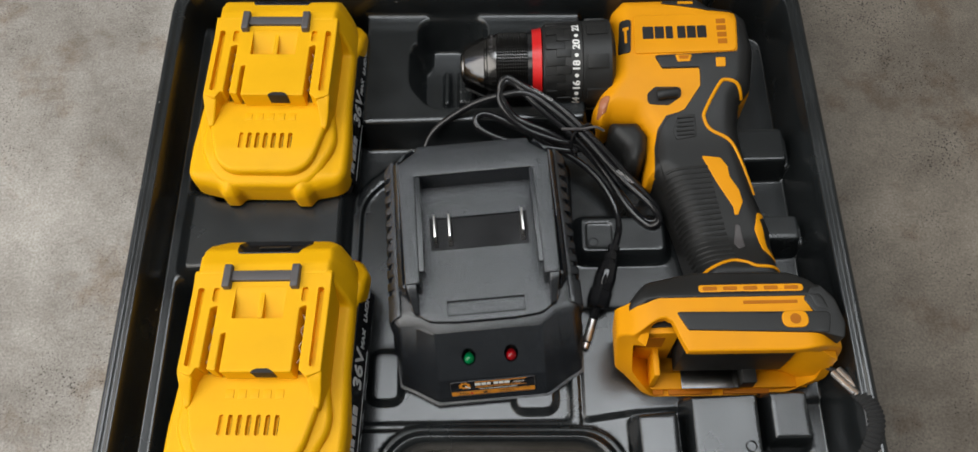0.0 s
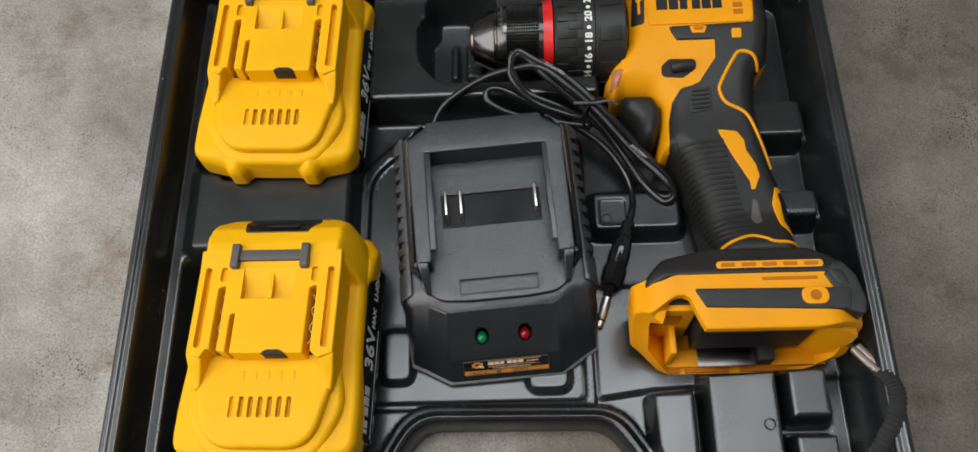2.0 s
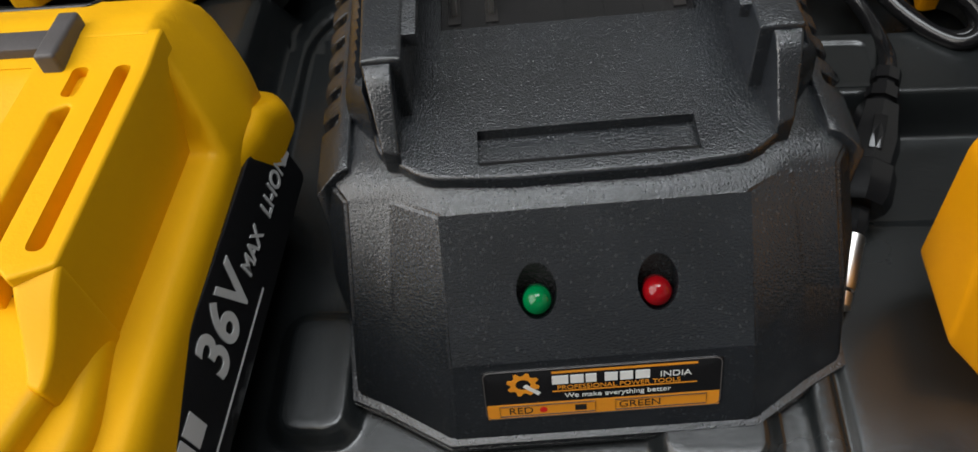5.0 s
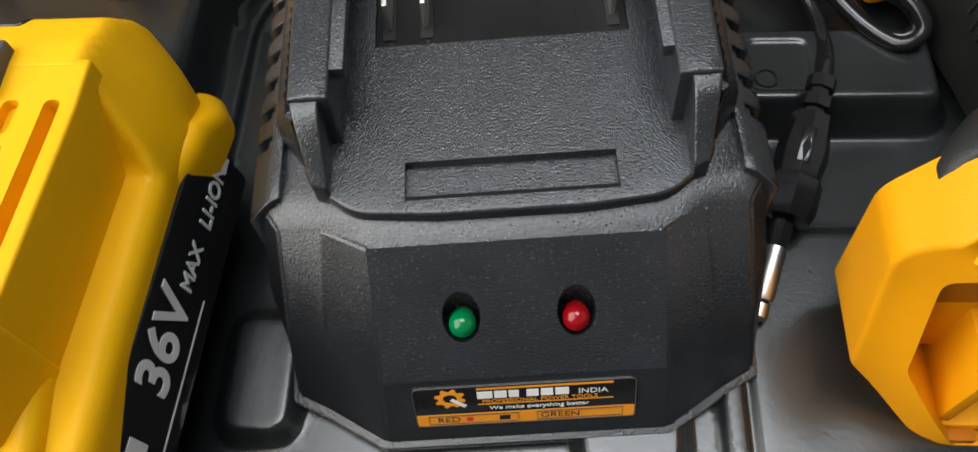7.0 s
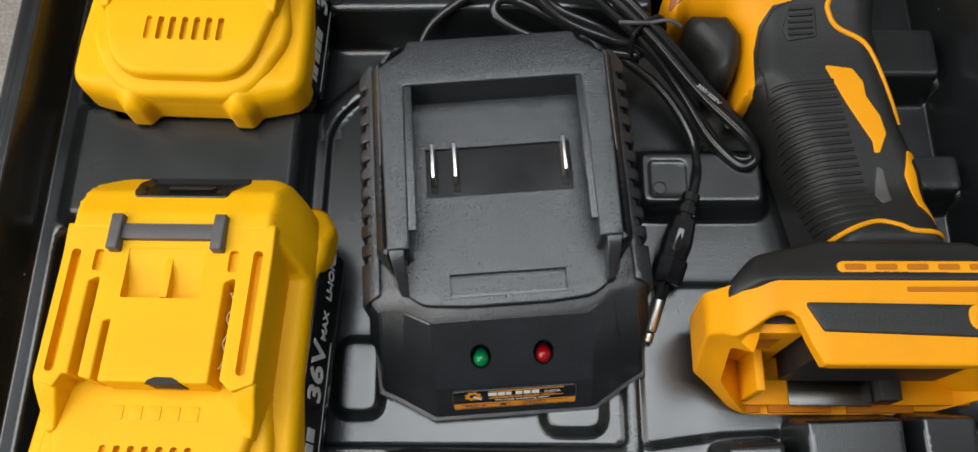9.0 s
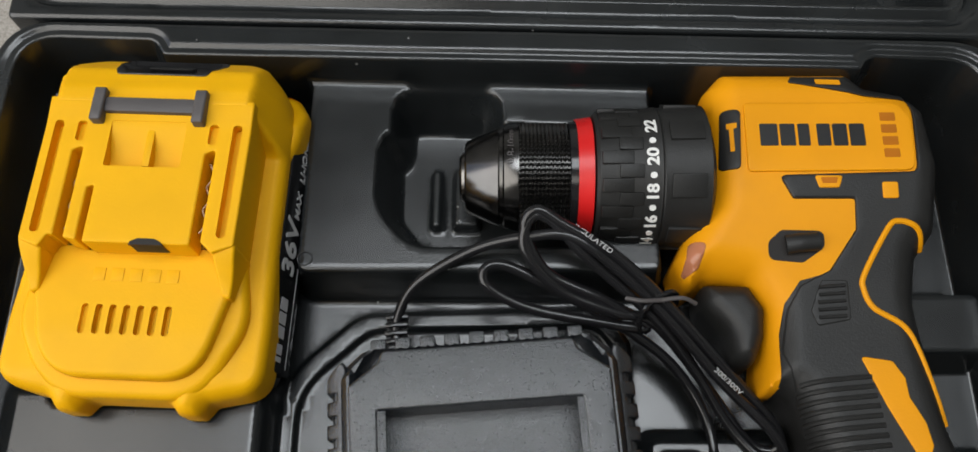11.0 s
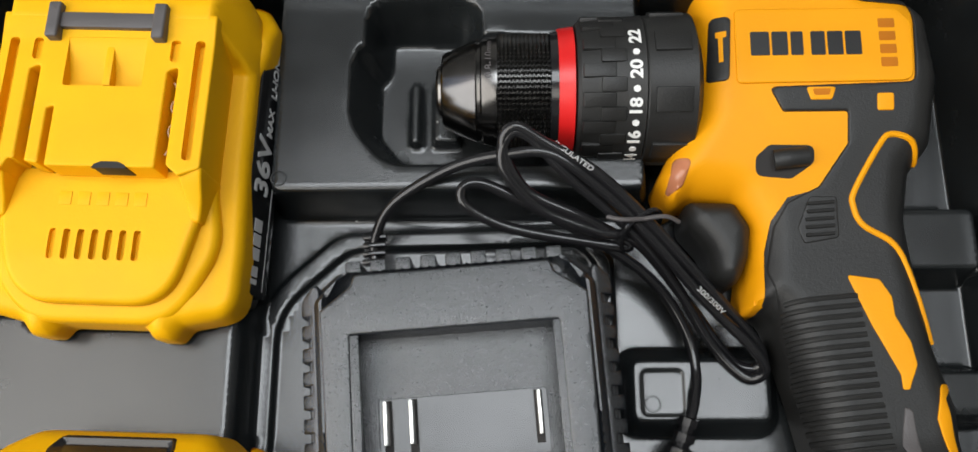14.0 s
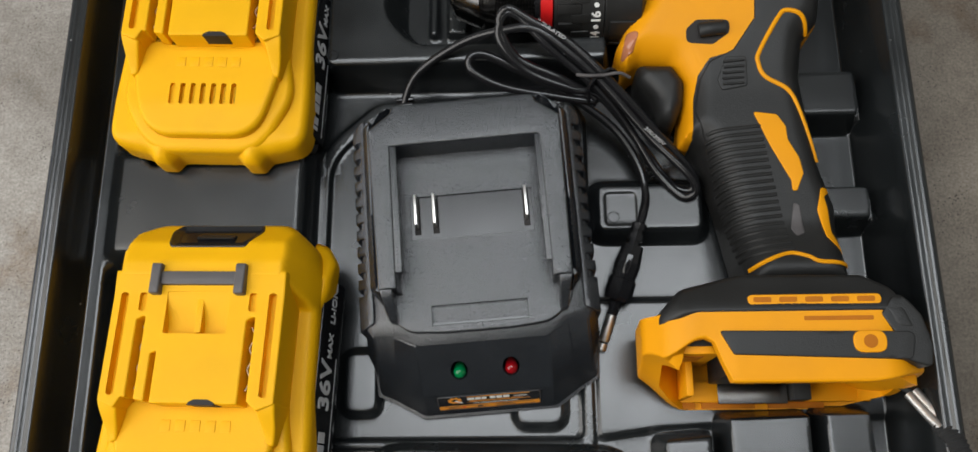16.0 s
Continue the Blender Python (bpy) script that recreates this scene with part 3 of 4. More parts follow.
    block = rounded([(-35.5, 51.5, 1.2), (-28.6, 49.0, 1), (-26.2, 53.5, 1), (-24.4, 53.2, 0.4), (-24.4, 84, 1), (-21.0, 86, 1), (-21.0, 52.6, 0.4), (-16.6, 51.8, 0.4), (-16.6, 70.5, 0.8), (-14.4, 71.5, 0.5), (-14.4, 51.2, 0.5),
                     (21.0, 51.2, 0.5), (21.0, 84, 1), (24.4, 86, 1), (24.4, 52.5, 0.6), (28.6, 49.0, 1), (35.5, 51.5, 1.2), (35.5, 104, 0.5), (-35.5, 104, 0.5)], 0.8, 3)
    rails = (rect(-32.4, 54, -29.2, 95, 1.5), rect(29.2, 54, 32.4, 95, 1.5))
    blind = (rect(-24.4, 87.5, -21.2, 95, 1.4), rect(21.2, 87.5, 24.4, 95, 1.4))
    pocket = rect(-12.8, 78.5, 13.2, 95.5, 0.8)
    relief("rail_block", block, lambda x, y, d: top + 0.9 * smooth(92, 104, y) + round_edge(d, 0.7), 28, YELLOW, b, step=2.2, edge=0.7, holes=rails + blind + (pocket,))
    for sx in (-1, 1):
        box("rail_floor", sx * 30.8 - 1.8, 53, 38, sx * 30.8 + 1.8, 96, 47.6, YELLOW, b, bevel=0)
        xm = sx * 22.7
        # near-black floor gives the slot its deep shade
        box("contact_floor", xm - 2.0, 53.5, 31, xm + 2.0, 87, 40.5, DARK, b, "near-black floor shading a contact slot", bevel=0)
        tube("contact", [(xm + (0.9 if k % 2 else -0.9), 57 + 4.2 * k, 46.5) for k in range(7)], 0.45, COPPER, b, "coppery contact spring", n=5, sides=6)
        box("rail_floor", xm - 1.9, 87.0, 38, xm + 1.9, 95.5, 49.6, YELLOW, b, bevel=0)
        # arm running down from the rail over the deck
        pts = [(sx * 36.0, 53), (sx * 28.0, 50), (sx * 29.0, 45), (sx * 30.5, 37.5), (sx * 33.5, 36.5), (sx * 35.0, 44)]
        relief("rail_arm", rounded(pts if sx < 0 else pts[::-1], 1.2), lambda x, y, d: 41.0 + 10.4 * smooth(36, 54, y) + round_edge(d, 1.0), 28, YELLOW, b, step=1.6, edge=1.0)
    box("contact_floor", -17.0, 52, 31, -14.0, 72, 40.5, DARK, b, bevel=0)
    # hollow behind the centre block
    relief("pocket_floor", rect(-13.4, 78.0, 13.8, 96, 0.1), lambda x, y, d: 47.0 + 4.6 * smooth(80, 96, y), 38, YELLOW, b, step=2)
    box("pocket_rib", -0.2, 79, 40, 2.4, 95.5, top - 0.6, YELLOW, b, bevel=0.5)
    # arched notch of the centre block, its shade laid on as near-black pieces
    arch = [(1.2, 50.7), (12.2, 50.7), (11.6, 51.9), (9.4, 52.9), (4.0, 52.9), (1.8, 51.9)]
    relief("notch", arch, lambda x, y, d: top + 0.2 + 0 * x, 50.6, DARK, b, "near-black patch shading the notch", step=2)
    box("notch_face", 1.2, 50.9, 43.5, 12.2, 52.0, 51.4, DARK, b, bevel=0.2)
    # latch bar
    box("latch_bar", -17, 98.0, 48, 17, 103.5, 54.0, GREY, b, "dark grey latch bar", bevel=0.7)
    for sx in (-1, 1):
        pts = [(sx * 19.6, 94), (sx * 19.6, 106.5), (sx * 15.4, 106.5), (sx * 15.4, 94)]
        plate("latch_tab", rounded(pts if sx < 0 else pts[::-1], 0.8), 46, 55.6, GREY, b, bevel=0.9, step=3)
    # release button on the sloping back of the hump
    def slope(y, off):
        return 50.2 + off - 0.32 * np.maximum(0, y - 108) - 0.85 * np.maximum(0, y - 117)

    relief("release_button", [(1 + (px - 1) * 1.03, 121 + (py - 121) * 1.03) for px, py in btn], lambda x, y, d: slope(y, 2.9) + round_edge(d, 0.8) - 2.4 * smooth(1.0, 2.6, d), 22, GLOSS, b, "black glossy release button", step=1.2, edge=0.8)
    relief("button_rib", rect(-7, 119.5, 9.5, 121.8, 0.9), lambda x, y, d: slope(y, 2.2) + round_edge(d, 0.7), 34, RUBBER, b, step=1.2, edge=0.7)
    # side label strip with printing
    strip = rounded([(17, 2, 4), (109, 2, 2), (109, 10.5, 4), (99, 21, 5), (19, 22, 4)], 2)
    side = Matrix(((0, 0, 1, 46.8 * K), (1, 0, 0, 0), (0, 1, 0, 4 * K), (0, 0, 0, 1))) @ pose(0, 0, 0, -11, 0, 0)
    lab = plate("side_label", strip, -9.0, 1.0, GLOSS, b, "black side label with silver lettering", bevel=0.4, m=side)
    lettering("lettering", "36V", 9.8, SILVER, lab, m=pose(63.5 * K, 13.4 * K, 1.1 * K), stretch=1.0, bold=0.25)
    lettering("lettering", "MAX", 3.7, SILVER, lab, m=pose(80.5 * K, 11.8 * K, 1.1 * K), bold=0.1)
    lettering("lettering", "LI-ION", 4.0, SILVER, lab, m=pose(98 * K, 11.4 * K, 1.1 * K), bold=0.1)
    for x0, w in ((21.6, 1.8), (24.2, 3.6), (30, 4.2), (35, 4.2), (40, 4.4)):
        box("brand_bar", x0, 10.4, 0.9, x0 + w, 15.6, 1.2, SILVER, lab, bevel=0)
    box("edge_mark", 104.5, 9.8, 0.9, 108.5, 11.2, 1.2, SILVER, lab, bevel=0)
    box("seam_line", 20, 5.4, 0.9, 76, 5.8, 1.1, SILVER, lab, bevel=0)
    # embossed maker's code, too faint to read
    for i in range(5):
        box("embossed_mark", -13.5 + i * 6.2, 41.5, 40.0, -9.4 + i * 6.2, 46, 40.75, YELLOW, b, bevel=0.2)
    return b


battery = build_battery()
BAT_Z = 17.0
battery.matrix_basis = pose(-124.6 * K, 207.5 * K, BAT_Z * K, 0, 0, -2.2)
battery_two = copy_thing(battery, pose(-113.4 * K, 46.5 * K, (BAT_Z + 4.5) * K, -2.6, -3.0, -1.8))


# ---- charger ----
def build_charger():
    c = thing("battery_charger", 0.2, 119.6, 6.0, 4.3, "black plastic slide-in battery charger with red and green lamps", "charger")
    base = [(-30, -20.5), (30, -20.5), (43, -12.5), (50, -9), (52, 12), (51, 106), (40, 115), (-40, 115), (-51, 106), (-52, 12), (-50, -9), (-43, -12.5)]
    mid = [(-27.5, 6.5), (28, 6.5), (36, 11), (44.5, 11.5), (48, 17), (47.5, 103), (38, 111), (-38, 111), (-47.5, 103), (-48, 17), (-44.5, 11.5), (-36, 11)]
    crease = [(-28.3, -12.5, 21), (28.7, -12.5, 21), (38, -3.5, 27), (46, -3.5, 24), (50.0, 7, 27), (50, 104.5, 16), (39.5, 113.5, 16), (-39.5, 113.5, 16), (-50, 104.5, 16), (-50.0, 7, 27), (-46, -3.5, 24), (-38, -3.5, 27)]
    shelf = [(-25, 11.5), (25.5, 11.5), (34, 15), (42, 16), (45.5, 20), (45, 101), (36, 108.5), (-36, 108.5), (-45, 101), (-45.5, 20), (-42, 16), (-34, 15)]

    def scaled(outline, z, f):
        return [(x * f, y + (1 - f) * 60 if y < 20 else y * f, z) for x, y in outline]

    levels = [scaled(base, 0, 0.99), scaled(base, 0.5, 1.0), scaled(base, 1.5, 1.0), scaled(base, 1.8, 0.975), scaled(base, 2.3, 0.975), scaled(base, 2.6, 1.0), scaled(base, 3.6, 1.0), scaled(base, 4.0, 0.98),
              crease, scaled(mid, 43.0, 1.0), scaled(shelf, 45.0, 1.0)]
    bm = bmesh.new()
    rings = [[bm.verts.new((x * K, y * K, z * K)) for x, y, z in lv] for lv in levels]
    n = len(base)
    for a, b2 in zip(rings, rings[1:]):
        for i in range(n):
            if i == 0 and a is rings[8]:
                continue
            j = (i + 1) % n
            bm.faces.new((a[i], a[j], b2[j], b2[i]))
    bm.faces.new(rings[-1])
    top_verts = set(rings[8] + rings[9])
    bmesh.ops.bevel(bm, geom=[e for e in bm.edges if (abs(e.verts[0].co.z - e.verts[1].co.z) > 5 * K or (e.verts[0] in top_verts and e.verts[1] in top_verts)) and not e.is_boundary], offset=0.6 * K, segments=2, affect="EDGES")
    part("body", bm, BLACK, c, sharp=28)
    # sloping front panel with two lamp holes
    f0, f1 = Vector((0, -12.5, 21.0)), Vector((0, 6.5, 43.0))
    slope = math.hypot(f1.y - f0.y, f1.z - f0.z)
    tilt = math.degrees(math.atan2(f1.z - f0.z, f1.y - f0.y))
    fm = units(pose(0, f0.y, f0.z, tilt, 0, 0))
    lower = math.degrees(math.atan2(17.0, 6.8))
    lm = units(pose(0, -17.85, 7.7, lower, 0, 0)) @ Matrix.Diagonal((0.96, 0.86, 1, 1))

    def oval(x, y):
        return [(x + 3.7 * math.cos(2 * math.pi * k / 28), y + 5.4 * math.sin(2 * math.pi * k / 28)) for k in range(28)]

    holes = (oval(-11.0, 13.8), oval(11.0, 13.8))
    panel = relief("front_panel", [(-28.3, 0), (28.7, 0), (28, slope), (-27.5, slope)], lambda x, y, d: 0 * x, -7, BLACK, c, step=5, holes=holes, m=fm)
    box("lamp_backing", -20, 3, -8.5, 20, 24, -6.0, BLACK, panel, bevel=0)
    for x, mat, word in ((-11.0, LED_GREEN, "green"), (11.0, LED_RED, "red")):
        bm = bmesh.new()
        bmesh.ops.create_uvsphere(bm, u_segments=24, v_segments=14, radius=2.75 * K)
        for v in bm.verts:
            if v.co.z < 0:
                v.co.z *= 2.2
        part("lamp", bm, mat, panel, "small " + word + " indicator lamp", m=pose(x * K, 11.6 * K, -1.6 * K))
    # printed label
    lab = plate("label", rect(-23.5, 1.0, 23.5, 15.2, 1.6), -0.3, 0.35, GLOSS, c, "black label with orange and white printing", bevel=0.2, m=lm)
    tube("label_edge", [(px, py, 0.36) for px, py in resample(rect(-23.2, 1.3, 23.2, 14.9, 1.6), 1.0)], 0.12, GREY, lab, n=1, sides=5, closed=True)
    box("orange_band", -23.0, 1.3, 0.3, 23.0, 5.4, 0.42, ORANGE, lab, bevel=0)
    box("orange_line", -9.8, 13.6, 0.3, 18.5, 14.2, 0.42, ORANGE, lab, bevel=0)
    box("orange_line", -9.8, 8.3, 0.3, 18.5, 8.6, 0.42, ORANGE, lab, bevel=0)
    for x0, w in ((-9.8, 3.2), (-6.2, 2.6), (-3.2, 2.1), (0.5, 2.5), (3.5, 2.5), (6.5, 2.8)):
        box("brand_bar", x0, 10.5, 0.3, x0 + w, 12.9, 0.42, WHITE, lab, bevel=0)
    lettering("lettering", "INDIA", 1.7, WHITE, lab, m=pose(14.3 * K, 11.3 * K, 0.42 * K), depth=0.03)
    lettering("lettering", "PROFESSIONAL POWER TOOLS", 1.25, ORANGE, lab, m=pose(3.2 * K, 9.4 * K, 0.42 * K), depth=0.03, stretch=1.02)
    lettering("lettering", "We make everything better", 1.35, WHITE, lab, m=pose(3.0 * K, 7.0 * K, 0.42 * K), depth=0.03, stretch=1.02)
    lettering("lettering", "RED", 2.0, BLACK_PRINT, lab, m=pose(-16.3 * K, 3.3 * K, 0.44 * K), depth=0.03)
    lettering("lettering", "GREEN", 2.0, BLACK_PRINT, lab, m=pose(7.4 * K, 3.3 * K, 0.44 * K), depth=0.03)
    for x0, x1 in ((-20.5, -1.5), (2.5, 20.5)):
        tube("printed_frame", [(x0, 1.9, 0.42), (x0, 4.8, 0.42), (x1, 4.8, 0.42), (x1, 1.9, 0.42)], 0.14, BLACK_PRINT, lab, n=1, sides=4, closed=True)
    plate("printed_dot", circle(-11.8, 3.3, 0.8, 12), 0.3, 0.45, RED, lab, bevel=0)
    box("printed_block", -5.5, 2.5, 0.3, -3.2, 4.1, 0.45, BLACK_PRINT, lab, bevel=0)
    gear = []
    for i in range(32):
        r = 3.3 if (i // 2) % 2 else 2.5
        a = 2 * math.pi * i / 32
        gear.append((-15.5 + r * math.cos(a), 11.0 + r * math.sin(a)))
    relief("gear_mark", gear, lambda x, y, d: 0.45 + 0 * x, 0.3, ORANGE, lab, step=3, holes=(circle(-15.5, 11.0, 1.5, 14),))
    box("gear_handle", -1.9, -0.45, 0.3, 1.9, 0.45, 0.5, WHITE, lab, bevel=0, m=units(pose(-13.8, 9.4, 0, 0, 0, -42)))
    # cradle floor with its rounded tongue
    tongue = rounded([(-39, 19.5, 8), (-29, 11.6, 12), (-14, 10.4, 14), (14, 10.4, 14), (29, 11.6, 12), (39, 19.5, 8), (38, 105, 4), (-38, 105, 4)], 6, 8)
    slot = [(-19.6, 13.6), (20.2, 13.6), (20.2, 22), (-19.6, 22)]
    well = [(-26, 50.5), (26, 50.5), (26, 69.5), (-26, 69.5)]
    relief("cradle_floor", tongue, lambda x, y, d: 47.5 + round_edge(d, 0.8), 43, BLACK, c, step=5, edge=0.8, holes=(slot, well))
    box("slot_bottom", -21, 12.5, 43.2, 21, 23, 45.2, BLACK, c, bevel=0)
    box("slot_face", -19.4, 13.8, 45.25, 20.0, 14.6, 47.2, GLOSS, c, bevel=0)
    box("well_bottom", -27, 49, 44.0, 27, 71, 46.3, WELL, c, "smooth black contact well", bevel=0)
    for i, x in enumerate((-16.0, -8.5, 0.0, 8.0, 16.0)):
        box("well_step", x - 0.25, 50.6, 45, x + 0.25, 69.4, 46.5, WELL, c, bevel=0)
    for x in (-23.2, -15.4, 23.2):
        box("pin", x - 0.55, 55.5, 45, x + 0.55, 68.5, 54.2, STEEL, c, "bright steel contact blade", bevel=0.3)
        # near-black strip shades the slot round each blade
        box("pin_slot", x - 1.3, 53, 45, x + 1.3, 69, 46.6, DARK, c, bevel=0)
    # rails and back wall of the cradle
    ztop = 62.0
    frame_out = rounded([(-39, 27.5, 0.5), (-31.5, 27.5, 0.5), (-31.5, 88, 0.5), (31, 88, 0.5), (31, 27.5, 0.5), (39, 27.5, 0.5), (40.5, 96, 1), (31, 103, 2), (30, 106.5, 2), (-30, 106.5, 2), (-31, 103, 2), (-40.5, 96, 1)], 1)
    relief("cradle_frame", frame_out, lambda x, y, d: ztop + round_edge(d, 0.9) - 0.5 * smooth(95, 107, y), 43, BLACK, c, step=4, edge=0.9)
    shoulder = rounded([(-44, 30, 1), (-38, 22, 1), (-38, 100, 2), (-33, 108.5, 2), (33, 108.5, 2), (38, 100, 2), (38, 22, 1), (44, 30, 1), (44.5, 101, 4), (35, 110, 3), (-35, 110, 3), (-44.5, 101, 4)], 2)
    relief("cradle_shoulder", shoulder, lambda x, y, d: 57.0 + round_edge(d, 4.0, 9), 43, BLACK, c, step=3, edge=4.0)
    for sx in (-1, 1):
        pts = [(sx * 39, 29), (sx * 33.5, 29), (sx * 33.5, 15.5), (sx * 36.5, 16.2)]
        relief("rail_horn", rounded(pts[::-1] if sx > 0 else pts, 0.6), lambda x, y, d: 49 + 12.0 * smooth(13, 27, y) + round_edge(d, 0.5), 43, BLACK, c, step=2.5, edge=0.5)
        box("rail_lip", min(sx * 29.0, sx * 33), 34, 58.5, max(sx * 29.0, sx * 33), 88, 61.6, BLACK, c, bevel=0.4)
    # shoulder bands cut through by cooling slots, along the sides and the back
    for sx in (-1, 1):
        cuts = [30.5 + 7.3 * i for i in range(10)]
        pts = [(sx * 43.6, 17), (sx * 50.2, 14)]
        for y in cuts:
            pts += [(sx * 50.2, y - 1.4), (sx * 46.4, y - 1.4), (sx * 46.4, y + 1.4), (sx * 50.2, y + 1.4)]
        pts += [(sx * 50.0, 103, 3), (sx * 43.6, 109, 2)]
        pts = [p if len(p) > 2 else (*p, 0.3) for p in pts]
        relief("side_band", rounded(pts if sx > 0 else pts[::-1], 0.4, 2), lambda x, y, d: 46.2 - 0.75 * np.maximum(0, np.abs(x) - 45.5) + round_edge(d, 0.5), 12, BLACK, c, step=2.5, edge=0.5)
        for y in cuts:
            # near-black filling shades the cut between the ribs
            box("vent_gap", min(sx * 44.0, sx * 49.0), y - 1.6, 14, max(sx * 44.0, sx * 49.0), y + 1.6, 38.0, DARK, c, "near-black fill shading a cooling slot", bevel=0)
    for i in range(9):
        x = -33.5 + 8.3 * i
        box("back_rib", x - 2.6, 108, 10, x + 2.6, 115.6, 42 - 0.05 * abs(x), BLACK, c, bevel=0.9)
    return c


charger = build_charger()


# ---- drill ----
BODY = rounded([(69, 321, 2), (75, 328, 3), (122, 328, 3), (128, 322, 3), (142, 319, 6), (150, 311, 6), (152, 290, 6), (149, 267, 5), (142, 258, 4), (140.5, 243, 12), (146, 203, 20), (152, 183, 10), (151.5, 148, 2),
                (110, 148, 2), (109, 160, 8), (103, 185, 20), (95, 211, 8), (91, 214, 3), (85, 213, 2), (87, 228, 6), (87.5, 241, 5), (82, 250, 5), (67, 252, 4), (60.5, 247.5, 3), (56.5, 258, 4), (62, 269, 6), (68, 278, 4)], 4, 5)


def seat(pts):
    """Plan of the drill as it lies in the case: slightly larger and turned towards its head."""
    return [(p[0] + 1.5 + 0.033 * (p[1] - 150), p[1] + 0.045 * (p[1] - 150), *p[2:]) for p in pts]


HEAD = seat([p for p in BODY if p[1] > 257 or p[0] < 90.3])
GRIP = seat([p for p in BODY if p[1] < 259 and p[0] > 90.2] + [(91, 232), (93, 242), (98, 249), (125, 256)])
BODY_FINE = resample(seat(BODY), 3)


def drill_surface(x, y):
    P = np.stack([np.atleast_1d(x), np.atleast_1d(y)], 1).astype(float)
    d = np.maximum(depth_in(BODY_FINE, P), 0)
    head = smooth(235, 300, P[:, 1])
    topz = 42.5 + 9.5 * head + 12.0 * (1 - smooth(146, 178, P[:, 1]))
    r = 11.0
    return topz + round_edge(d, r, 15)


def draped(off, soft=0.4):
    return lambda x, y, d: drill_surface(x, y) + off + (round_edge(d, soft) if soft else 0)


def patch(name, poly, off, mat, parent, label="", r=1.0, step=2.0, soft=0.4):
    return relief(name, rounded(seat(poly), r, 4), draped(off, soft), lambda x, y: float(drill_surface(x, y)[0]) - 2.5, mat, parent, label, step, soft)


def draped_cord(name, pts, radius, off, mat, parent, label="", n=8):
    line = spline([(p[0], p[1], 0) for p in seat(pts)], n)
    zs = drill_surface([p.x for p in line], [p.y for p in line])
    return tube(name, [(p.x, p.y, z + off) for p, z in zip(line, zs)], radius, mat, parent, label, n=1, sides=8)


def build_drill():
    g = thing("cordless_drill", label="yellow and black cordless hammer drill without battery lying on its side", category="drill")
    relief("housing", HEAD, lambda x, y, d: drill_surface(x, y), 12, YELLOW_DRILL, g, step=2.0, edge=3.0, sharp=50)
    relief("grip", GRIP, lambda x, y, d: drill_surface(x, y) + 0.5, 12, RUBBER, g, "black rubber grip", step=2.0, edge=3.0, sharp=50)
    ax = units(pose(0, 297.5, 34)) @ Matrix.Diagonal((1, 0.94, 0.94, 1))
    nose = lathe("chuck_nose", [(-15.7, 5), (-15.7, 8.6), (-14.8, 9.8), (-12.5, 10.4), (-3, 12.5), (-2.4, 12.0), (0, 12)], NOSE, g, "polished steel chuck nose", m=ax)
    # bore mouth closed by a near-black disc in place of shade
    bore = lathe("chuck_bore", [(-15.9, 0), (-15.9, 5.2)], DARK, g, m=ax)
    lathe("chuck_cone", [(-13.6, 10.4), (-13.6, 13.6), (-12.8, 14.6), (-1.5, 19.6), (-0.9, 19.2), (0.2, 19.4), (0.8, 20.3), (5.5, 21.4), (6, 21.4)], CHROME, g, "polished black chuck sleeve", m=ax)
    # knurled sleeve
    bm = bmesh.new()
    nu, nv, x0, dx = 64, 13, 6.0, 18.5 / 13
    at = lambda x, j, r: bm.verts.new((x * K, r * math.cos(2 * math.pi * j / nu) * K, r * math.sin(2 * math.pi * j / nu) * K))
    low = [[at(x0 + dx * i / 2, j + 0.5 * (i % 2), 20.7) for j in range(nu)] for i in range(2 * nv + 1)]
    for i in range(0, 2 * nv - 1):
        for j in range(nu):
            k = (j + 1) % nu if i % 2 == 0 else j
            kk = j if i % 2 == 0 else (j + 1) % nu
            a0, a1, l, r = low[i][k if i % 2 == 0 else kk], low[i + 2][k if i % 2 == 0 else kk], low[i + 1][j if i % 2 == 0 else j], low[i + 1][(j + 1) % nu]
            tip = at(x0 + dx * (i + 1) / 2, j + 1 + 0.5 * ((i + 1) % 2) - 0.5, 21.9)
            for p, q in ((a0, l), (l, a1), (a1, r), (r, a0)):
                bm.faces.new((tip, p, q))
    part("knurled_sleeve", bm, KNURL, g, "black knurled chuck sleeve", m=ax, sharp=10)
    lathe("sleeve_core", [(5.8, 20.6), (24.6, 20.6)], KNURL, g, m=ax)
    lathe("sleeve_collar", [(24.3, 21.2), (24.6, 22.0), (27.2, 22.4), (27.6, 21)], GLOSS, g, m=ax)
    lathe("red_ring", [(27, 20), (27.2, 23.2), (32.6, 24.0), (33.2, 21)], RED, g, "bright red plastic ring", m=ax)
    lathe("clutch_ring", [(33, 18), (33.4, 24.8), (34.5, 25.8), (41, 26.6), (55, 27.6), (56, 27.9), (56.4, 27.2), (57, 27.6), (73, 28.4), (74, 26), (76, 20)], RUBBER, g, "black torque setting ring with white numbers", m=ax)
    for i in range(16):
        a = 22.5 * i + 8
        m = ax @ pose(0, 0, 0, a, 0, 0)
        box("clutch_grip", 35, -2.6, 25.0, 46, 2.6, 27.3, RUBBER, g, bevel=0.6, m=m)
